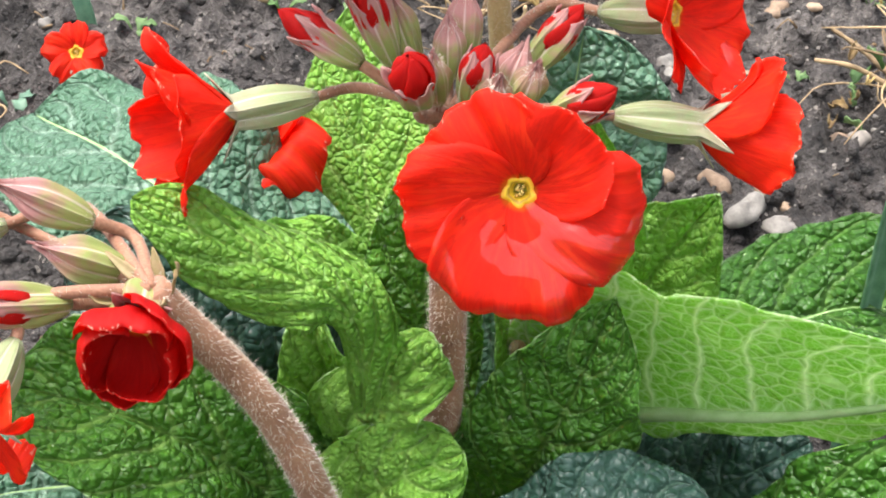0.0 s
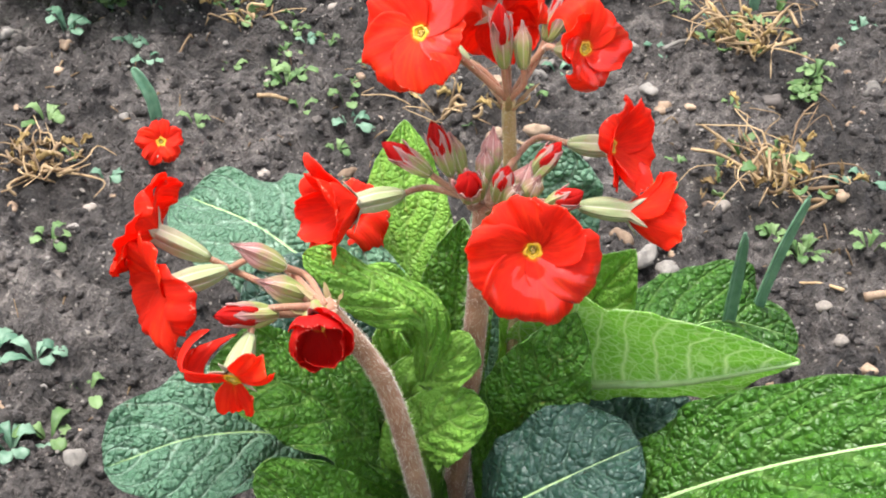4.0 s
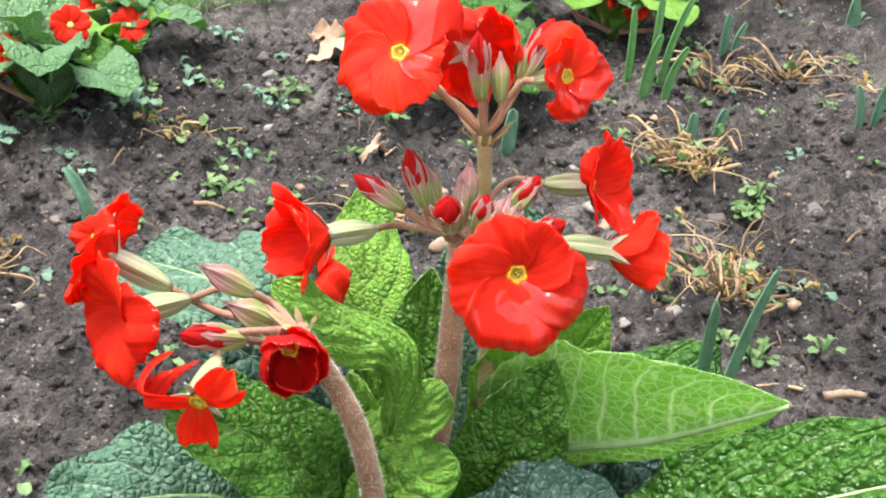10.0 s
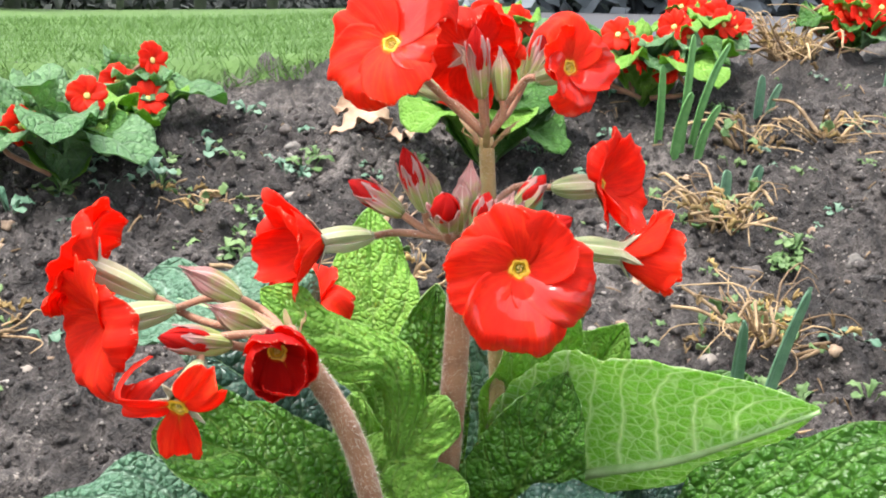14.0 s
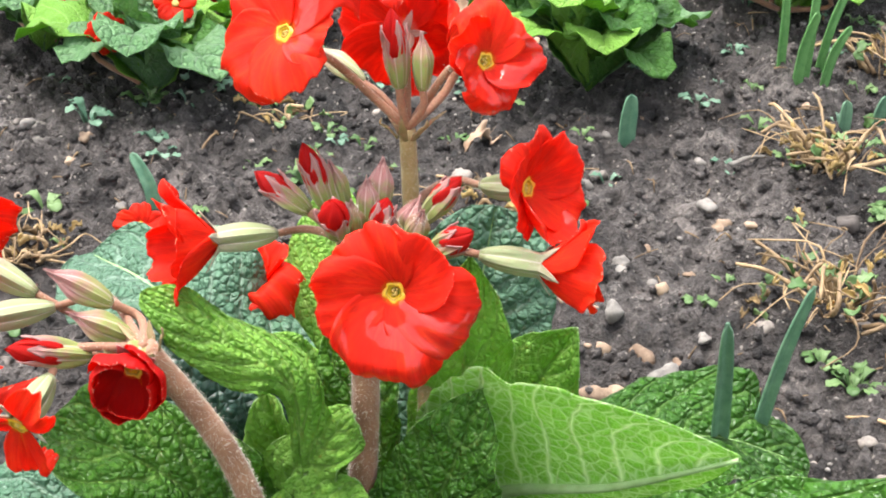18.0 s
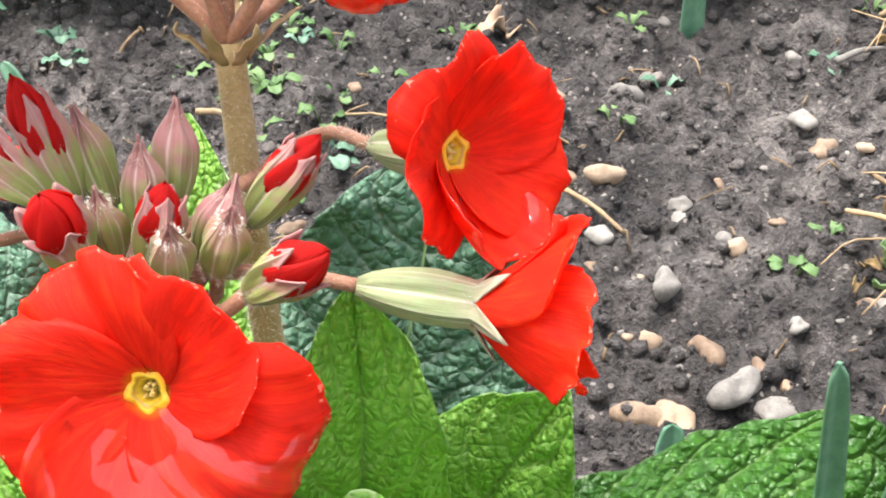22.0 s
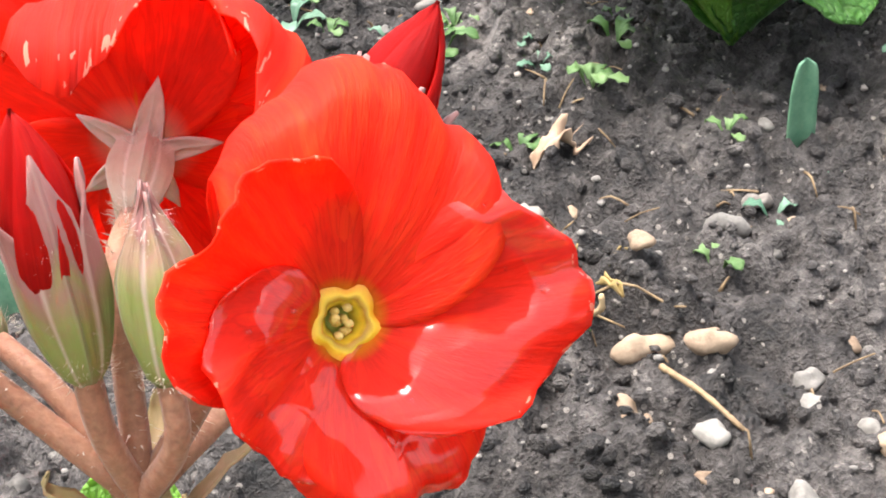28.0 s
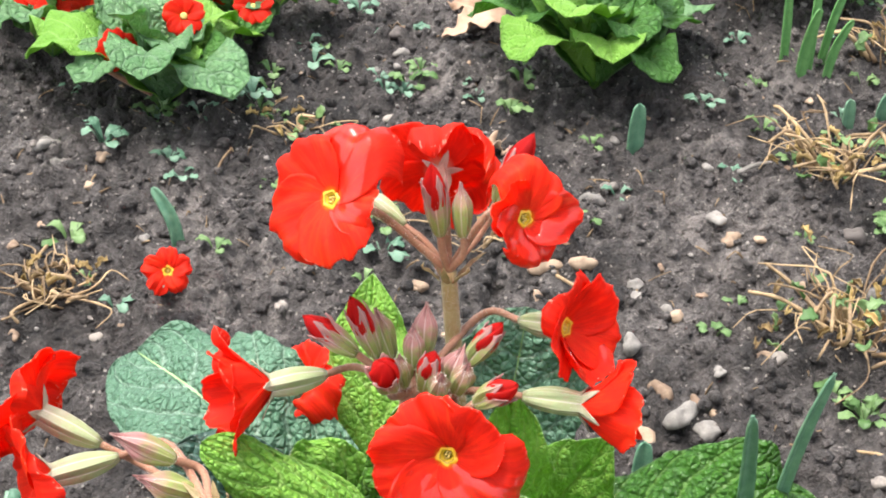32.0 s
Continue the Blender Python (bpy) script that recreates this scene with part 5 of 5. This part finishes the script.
bed_primrose(0.152, 0.748, 0.057, 12, 3, 109, "red primrose far back in the bed", 0.3)


# ---- bulb shoots ----
def shoot(x, y, blades, label, seed, skin="shoot"):
    """blades: (dx, dy, height, lean x, lean y, half width)"""
    z = soil_z(x, y)
    t = thing("bulb_shoot", label, "shoot", "bulb shoots", (x, y, z))
    for k, (dx, dy, h, lx, ly, w) in enumerate(blades):
        sp = [V(dx, dy, -0.012), V(dx + lx * 0.25, dy + ly * 0.25, h * 0.4), V(dx + lx * 0.6, dy + ly * 0.6, h * 0.75), V(dx + lx, dy + ly, h)]
        d = leaf_sheet(sp, w, (0.2, -0.9, 0.2), (0.2, -0.9, 0.2), fold=0.5, wave=0.0, puff=0.0, seed=seed + k, n=24, m=7, petiole=0.85, peak=0.35, tipp=0.3, thick=0.0012, teeth=0.0)
        part("blade", d, skin, t)


shoot(0.139, 0.058, [(0.005851, 0.00195, 0.1463, 0.0195, -0.0117, 0.003511), (-0.003901, -0.005851, 0.1385, -0.007802, -0.02438, 0.004096)], "two slender blue-green bulb blades", 1)
shoot(0.122, 0.449, [(0, 0, 0.041, 0.002, 0, 0.0060)], "single stout blue-green bulb tip", 2)
shoot(0.099, 0.136, [(0, 0, 0.02754, 0.001836, 0.003672, 0.005508)], "short blue-green bulb tip", 3)
shoot(-0.165, 0.344, [(0, 0, 0.0378, -0.0168, 0.0084, 0.0042)], "blue-green bulb blade leaning over", 4)
shoot(0.250, 0.544, [(-0.01473, 0, 0.07366, -0.002946, 0, 0.003314), (0.002946, 0, 0.09575, 0.002946, 0.007366, 0.003314), (0.01031, 0.004419, 0.08839, 0.02578, 0.007366, 0.003314), (-0.004419, -0.005892, 0.05524, 0.008839, -0.002946, 0.004419), (0.01473, -0.002946, 0.04419, 0.01473, 0, 0.003683)], "clump of upright green bulb leaves", 5, "shoot_green")
shoot(0.270, 0.481, [(0, 0, 0.02162, 0, 0, 0.004632), (0.02316, 0.00772, 0.02316, 0.004632, 0, 0.004632)], "short blue-green bulb tips", 6)
shoot(0.420, 0.494, [(0, 0, 0.03814, 0.007628, 0, 0.004577), (0.01068, 0, 0.04729, 0.01526, 0, 0.004577), (-0.009153, 0.003051, 0.03051, -0.007628, 0, 0.003814)], "clump of blue-green bulb leaves", 7)
shoot(0.342, 0.631, [(0, 0, 0.03489, 0, 0, 0.004187), (0.008374, 0, 0.02791, 0.008374, 0, 0.003489)], "clump of blue-green bulb leaves", 8)
shoot(0.473, 0.687, [(0, 0, 0.04032, 0.008063, 0, 0.004032), (0.008063, 0, 0.0336, -0.008063, 0, 0.004032)], "clump of blue-green bulb leaves", 9)


# ---- dry stalks, straw, dead leaves ----
def dry_clump(x, y, r, h, n, seed, label, green=0):
    g = np.random.default_rng(seed)
    z = soil_z(x, y)
    t = thing("dry_clump", label, "dead plant", "dead plant tufts", (x, y, z))
    for k in range(n):
        a, l = g.random() * 6.28, r * (0.4 + 0.8 * g.random())
        q = V(math.cos(a), math.sin(a), 0)
        stout = k % 4 == 0
        p0 = q * r * 0.5 * g.random() + V(0, 0, -0.002)
        p1 = p0 + q * l * 0.35 + V(g.normal() * 0.3 * r, g.normal() * 0.3 * r, h * (0.2 + 0.6 * g.random()))
        p2 = p1 + V(g.normal() * 0.3 * r, g.normal() * 0.3 * r, h * g.uniform(-0.25, 0.3)) + q * l * 0.3
        p3 = p2 + V(g.normal() * 0.35 * r, g.normal() * 0.35 * r, h * g.uniform(-0.3, 0.2))
        for p in (p1, p2, p3):
            p[2] = max(p[2], 0.001)
        part("stalk", tube([p0, p1, p2] if stout else [p0, p1, p2, p3], 0.0011 + 0.0010 * g.random() if stout else 0.0005 + 0.0006 * g.random(), 0.0010 if stout else 0.0003, 10, 6, 0.18), "straw", t)
    for k in range(green + n // 2):
        q = V(g.normal() * r * 0.5, g.normal() * r * 0.5, h * (0.05 + 0.55 * g.random()))
        e = unit(V(g.normal(), g.normal(), g.normal() * 0.6)) * (0.008 + 0.005 * g.random())
        sp = [q, q + e * 0.5 + V(0, 0, 0.002), q + e]
        up = V(g.normal() * 0.5, g.normal() * 0.5, 1)
        part("leaf", leaf_sheet(sp, 0.0048 if k < green else 0.0030, up, up, n=10, m=7, puff=0, wave=0.0012, seed=k, fold=0.5 * g.random(), curl=0.0 if k < green else 1.2), "weed" if k < green else "husk", t)


dry_clump(0.226, 0.252, 0.040, 0.039, 40, 1, "tangle of withered yellow stalks with a few green leaves", 16)
dry_clump(0.249, 0.415, 0.036, 0.034, 34, 2, "tuft of withered tan stalks", 4)
dry_clump(-0.239, 0.306, 0.034, 0.019, 30, 3, "tuft of flattened dry straw", 0)
dry_clump(0.020, 0.350, 0.026, 0.032, 16, 4, "tuft of withered straw stalks", 2)
dry_clump(-0.111, 0.491, 0.027, 0.016, 14, 5, "tuft of withered straw stalks", 5)
dry_clump(0.311, 0.561, 0.033, 0.029, 16, 6, "tuft of withered tan stalks", 3)
dry_clump(0.385, 0.589, 0.039, 0.025, 18, 7, "tuft of withered tan stalks", 3)
dry_clump(0.417, 0.765, 0.045, 0.048, 60, 8, "drooping tuft of pale dead grass", 0)
dry_clump(0.064, 0.761, 0.037, 0.044, 26, 9, "tuft of brown dead stems", 0)
dry_clump(0.466, 0.553, 0.037, 0.022, 14, 10, "tuft of withered tan stalks", 4)


def dead_leaf(x, y, l, w, yaw, seed, dz=0.006):
    g = np.random.default_rng(seed)
    c, s = math.cos(yaw), math.sin(yaw)
    z = soil_z(x, y) + dz
    sp = [V(x, y, z), V(x + c * l * 0.35, y + s * l * 0.35, z + 0.012 * g.random()), V(x + c * l * 0.7, y + s * l * 0.7, z + 0.014 * g.random()), V(x + c * l, y + s * l, z + 0.004)]
    ob = part("dead_leaf", leaf_sheet(sp, w, (0.1 * g.normal(), 0.1, 1), (0.3 * g.normal(), -0.3, 1), fold=0.35 * g.random(), curl=0.4, wave=0.004, puff=0.0008, n=26, m=13, seed=seed, teeth=0.08), "dry_leaf")
    tagged(ob, "curled tan dead leaf lying on the soil", "dead leaf", "dead leaves")


dead_leaf(-0.007, 0.610, 0.050, 0.016, 0.2, 1)
dead_leaf(0.033, 0.633, 0.042, 0.013, 2.4, 2)
dead_leaf(0.036, 0.609, 0.035, 0.011, -0.4, 3)
dead_leaf(0.018, 0.441, 0.024, 0.006, 0.5, 4, 0.002)


def twig(x, y, l, yaw, r, seed, skin="straw", label="short dry pale stalk lying on the soil"):
    c, s = math.cos(yaw) * l / 2, math.sin(yaw) * l / 2
    a, b = soil_z(x - c, y - s) + r * 0.8, soil_z(x + c, y + s) + r * 0.8
    ob = part("dry_stick", tube([(x - c, y - s, a), (x, y, (a + b) / 2 + 0.002), (x + c, y + s, b)], r, r * 0.7, 9, 7, 0.1), skin)
    tagged(ob, label, "stick", "dry sticks")


twig(0.256, 0.129, 0.024, -0.1, 0.0029, 1, "stone_tan")
twig(0.225, 0.150, 0.033, 2.1, 0.0012, 2)
twig(0.198, 0.419, 0.024, 0.35, 0.0018, 3, "stone_pale", "pale shell-white stalk fragment on the soil")
twig(-0.091, 0.366, 0.021, 0, 0.0017, 4)
twig(0.017, 0.407, 0.040, -0.6, 0.0011, 5)
twig(-0.151, 0.443, 0.024, 1.2, 0.0011, 6)
twig(0.076, 0.285, 0.039, -0.9, 0.0012, 7)
twig(0.336, 0.317, 0.029, 0.8, 0.0010, 8)


# ---- stones ----
def pebble(x, y, rx, ry, rz, skin, seed, label):
    g = np.random.default_rng(seed)
    d = ball(rx, ry, rz, 10, 14)
    v = d[0]
    ph = g.random(6) * 6.28
    nrm = v / np.maximum(np.linalg.norm(v, axis=1, keepdims=True), 1e-9)
    f = 0.86 + 0.15 * np.sin(nrm[:, :1] * 3.1 + ph[0]) + 0.13 * np.sin(nrm[:, 1:2] * 4.3 + ph[1]) + 0.10 * np.sin(nrm[:, 2:] * 5 + ph[2] + nrm[:, :1] * 3)
    a = g.random() * 6.28
    R = np.array([[math.cos(a), -math.sin(a), 0], [math.sin(a), math.cos(a), 0], [0, 0, 1]])
    ob = part("pebble", ((v * f) @ R.T, d[1], None), skin)
    ob.location = (x, y, soil_z(x, y) + rz * 0.15)
    tagged(ob, label, "stone", "stones in the soil")


for k, (x, y, s, skin) in enumerate([(0.321, 0.358, 0.0095, "pale"), (0.176, 0.360, 0.0074, "tan"), (0.134, 0.328, 0.0046, "pale"), (0.126, 0.181, 0.0098, "pale"), (0.140, 0.175, 0.0076, "pale"), (0.094, 0.176, 0.0086, "tan"), (0.117, 0.205, 0.0070, "tan"), (-0.200, 0.041, 0.0082, "pale"), (-0.249, 0.079, 0.0124, "tan"), (-0.263, 0.448, 0.0088, "pale"), (-0.275, 0.474, 0.0079, "pale"), (0.315, 0.118, 0.0074, "tan"), (0.081, 0.317, 0.0076, "tan"), (0.079, 0.267, 0.0057, "pale"), (0.128, 0.329, 0.0050, "tan"), (0.091, 0.387, 0.0069, "pale"), (0.221, 0.432, 0.0040, "tan"), (0.178, 0.234, 0.0070, "tan"), (-0.234, 0.452, 0.0056, "tan"), (0.059, 0.324, 0.0084, "tan"), (-0.045, 0.283, 0.0060, "tan"), (-0.142, 0.263, 0.0052, "pale"), (0.320, 0.427, 0.0056, "tan"), (0.166, 0.134, 0.0083, "tan"), (0.135, 0.123, 0.0111, "pale"), (0.411, 0.383, 0.0057, "tan"), (0.249, 0.348, 0.0074, "grey"), (-0.082, 0.242, 0.0053, "grey"), (-0.277, 0.186, 0.0073, "pale"), (-0.221, 0.197, 0.0054, "grey"), (0.028, 0.373, 0.0075, "pale"), (0.016, 0.4, 0.007, "grey"), (0.058, 0.355, 0.005, "tan"), (0.11, 0.461, 0.005, "pale"), (0.117, 0.385, 0.005, "tan"), (0.052, 0.285, 0.0085, "tan"), (0.079, 0.274, 0.0045, "pale"), (0.076, 0.254, 0.0042, "tan"), (0.111, 0.287, 0.0044, "pale"), (0.129, 0.281, 0.0062, "pale"), (0.103, 0.237, 0.0085, "pale"), (0.096, 0.215, 0.0075, "tan"), (0.112, 0.305, 0.0062, "pale"), (0.131, 0.267, 0.0048, "tan"), (0.15, 0.215, 0.005, "pale"), (0.113, 0.147, 0.0065, "tan"), (0.143, 0.185, 0.0035, "tan"), (0.192, 0.348, 0.0035, "tan"), (0.168, 0.372, 0.0065, "pale"), (0.08, 0.323, 0.006, "tan"), (-0.017, 0.308, 0.006, "tan"), (0.229, 0.072, 0.0052, "tan"), (0.104, 0.174, 0.0105, "tan"), (-0.135, 0.278, 0.004, "pale"), (-0.26, 0.224, 0.006, "pale"), (-0.276, 0.459, 0.0055, "pale")]):
    g = np.random.default_rng(k + 200)
    pebble(x, y, s * (0.9 + 0.4 * g.random()), s * (0.7 + 0.3 * g.random()), s * (0.55 + 0.2 * g.random()), {"pale": "stone_pale", "tan": "stone_tan", "grey": "stone"}[skin], k + 200, {"pale": "pale rounded stone half sunk in soil", "tan": "tan rounded stone half sunk in soil", "grey": "grey stone half sunk in soil"}[skin])
g = np.random.default_rng(77)
for k in range(230):
    x, y = g.uniform(-0.36, 0.46), 0.02 + 0.68 * g.random()
    if (x * x + y * y) < 0.006:
        continue
    s = 0.0018 + 0.0042 * g.random() ** 2.5
    c = g.choice(["stone", "stone_pale", "stone_tan"], p=[0.45, 0.25, 0.3])
    pebble(x, y, s * 1.2, s, s * 0.7, str(c), 500 + k, {"stone": "small grey pebble in the soil", "stone_pale": "small pale pebble in the soil", "stone_tan": "small tan pebble in the soil"}[str(c)])


# ---- weeds ----
def weed(x, y, n, size, seed, skin="weed", label="small green weed seedling"):
    g = np.random.default_rng(seed)
    z = soil_z(x, y)
    t = thing("weed_seedling", label, "weed", "weeds in the bed", (x, y, z))
    for k in range(n):
        a = k * 2.4 + g.random() * 0.6
        d = V(math.cos(a), math.sin(a), 0)
        l = size * (0.6 + 0.6 * g.random())
        h = size * (0.25 + 0.5 * g.random())
        p0 = V(0, 0, -0.002) + d * size * 0.15 * (k % 3)
        sp = [p0, p0 + d * l * 0.35 + V(0, 0, h), p0 + d * l * 0.7 + V(0, 0, h * 1.15), p0 + d * l + V(0, 0, h * 0.9)]
        part("leaf", leaf_sheet(sp, size * 0.27, (0, 0, 1), tuple(d * 0.3 + V(0, 0, 1)), n=10, m=7, puff=0.0002, wave=0.0006, seed=seed + k, petiole=0.12, peak=0.72, tipp=0.45, fold=0.15, thick=0.0003), skin, t)


spots = [(-0.225, 0.120, 6, 0.0149, 1), (-0.249, 0.132, 5, 0.0139, 1), (-0.232, 0.052, 8, 0.0164, 1), (-0.213, 0.060, 5, 0.0153, 0), (-0.195, 0.093, 4, 0.0132, 0), (0.277, 0.360, 24, 0.0132, 0), (0.285, 0.369, 18, 0.0114, 0), (0.271, 0.350, 14, 0.0099, 0), (0.226, 0.189, 9, 0.0125, 0), (0.211, 0.203, 8, 0.0107, 0), (0.266, 0.185, 5, 0.0125, 0), (0.285, 0.255, 4, 0.0138, 1), (0.269, 0.246, 5, 0.0122, 1), (0.171, 0.288, 4, 0.0085, 0), (0.151, 0.256, 5, 0.0104, 0), (0.155, 0.451, 3, 0.0096, 0), (0.085, 0.364, 4, 0.0098, 0), (0.217, 0.339, 4, 0.0067, 0), (-0.141, 0.328, 4, 0.0102, 0), (-0.196, 0.288, 3, 0.0121, 1), (-0.054, 0.274, 3, 0.0078, 0), (-0.222, 0.331, 4, 0.0085, 0), (0.317, 0.133, 5, 0.0092, 0), (0.333, 0.153, 4, 0.0109, 0), (-0.120, 0.199, 5, 0.0108, 0), (-0.226, 0.225, 5, 0.0125, 0)]
for k, (x, y, n, s, blue) in enumerate(spots):
    weed(x, y, n, s, 900 + 40 * k, "weed_blue" if blue else "weed", "bluish round-leaved weed seedling" if blue else "small green weed seedling")
g = np.random.default_rng(55)
for k in range(46):
    weed(-0.105 + g.normal() * 0.065, 0.49 + g.normal() * 0.06, int(g.integers(4, 8)), 0.008 + 0.008 * g.random(), 3000 + 40 * k, "weed_blue" if g.random() < 0.45 else "weed")
for k in range(44):
    x, y = g.uniform(-0.32, 0.5), g.uniform(0.38, 0.73)
    weed(x, y, int(g.integers(3, 6)), 0.005 + 0.006 * g.random(), 6000 + 40 * k, "weed_blue" if g.random() < 0.35 else "weed")

# bits of straw and dead stalk strewn over the soil
g = np.random.default_rng(31)
bits = []
for k in range(420):
    x, y = g.uniform(-0.36, 0.5), 0.05 + 0.65 * g.random()
    l, a = 0.003 + 0.013 * g.random() ** 2, g.random() * 6.28
    c, s = math.cos(a) * l / 2, math.sin(a) * l / 2
    z0, z1 = soil_z(x - c, y - s), soil_z(x + c, y + s)
    bits.append(tube([(x - c, y - s, z0 + 0.001), (x, y, max(soil_z(x, y), (z0 + z1) / 2) + 0.0015), (x + c, y + s, z1 + 0.001)], 0.0003 + 0.0006 * g.random(), 0.0003, 5, 5))
part("straw_bits", join(*bits), "straw")
tagged(bpy.data.objects["straw_bits"], "bits of dry straw strewn over the soil", "straw", kind="stuff")
for k in range(40):
    x, y = g.uniform(0.14, 0.55), g.uniform(0.42, 0.74)
    weed(x, y, int(g.integers(3, 7)), 0.006 + 0.006 * g.random(), 9000 + 40 * k, "weed_blue" if g.random() < 0.5 else "weed")

# the small red flower lying low on the soil
low = thing("fallen_flower", "small red primrose flower lying low on the soil", "flower", at=(0, 0, 0))
flower(low, (-0.1613, 0.2748, 0.050), (0.1, -0.75, 0.62), (-0.165, 0.288, 0.020), L=0.0130, open_deg=66, curl=12, half=0.0086, seed=91, notch=0.1, label="small scarlet flower", calyx=0.01)
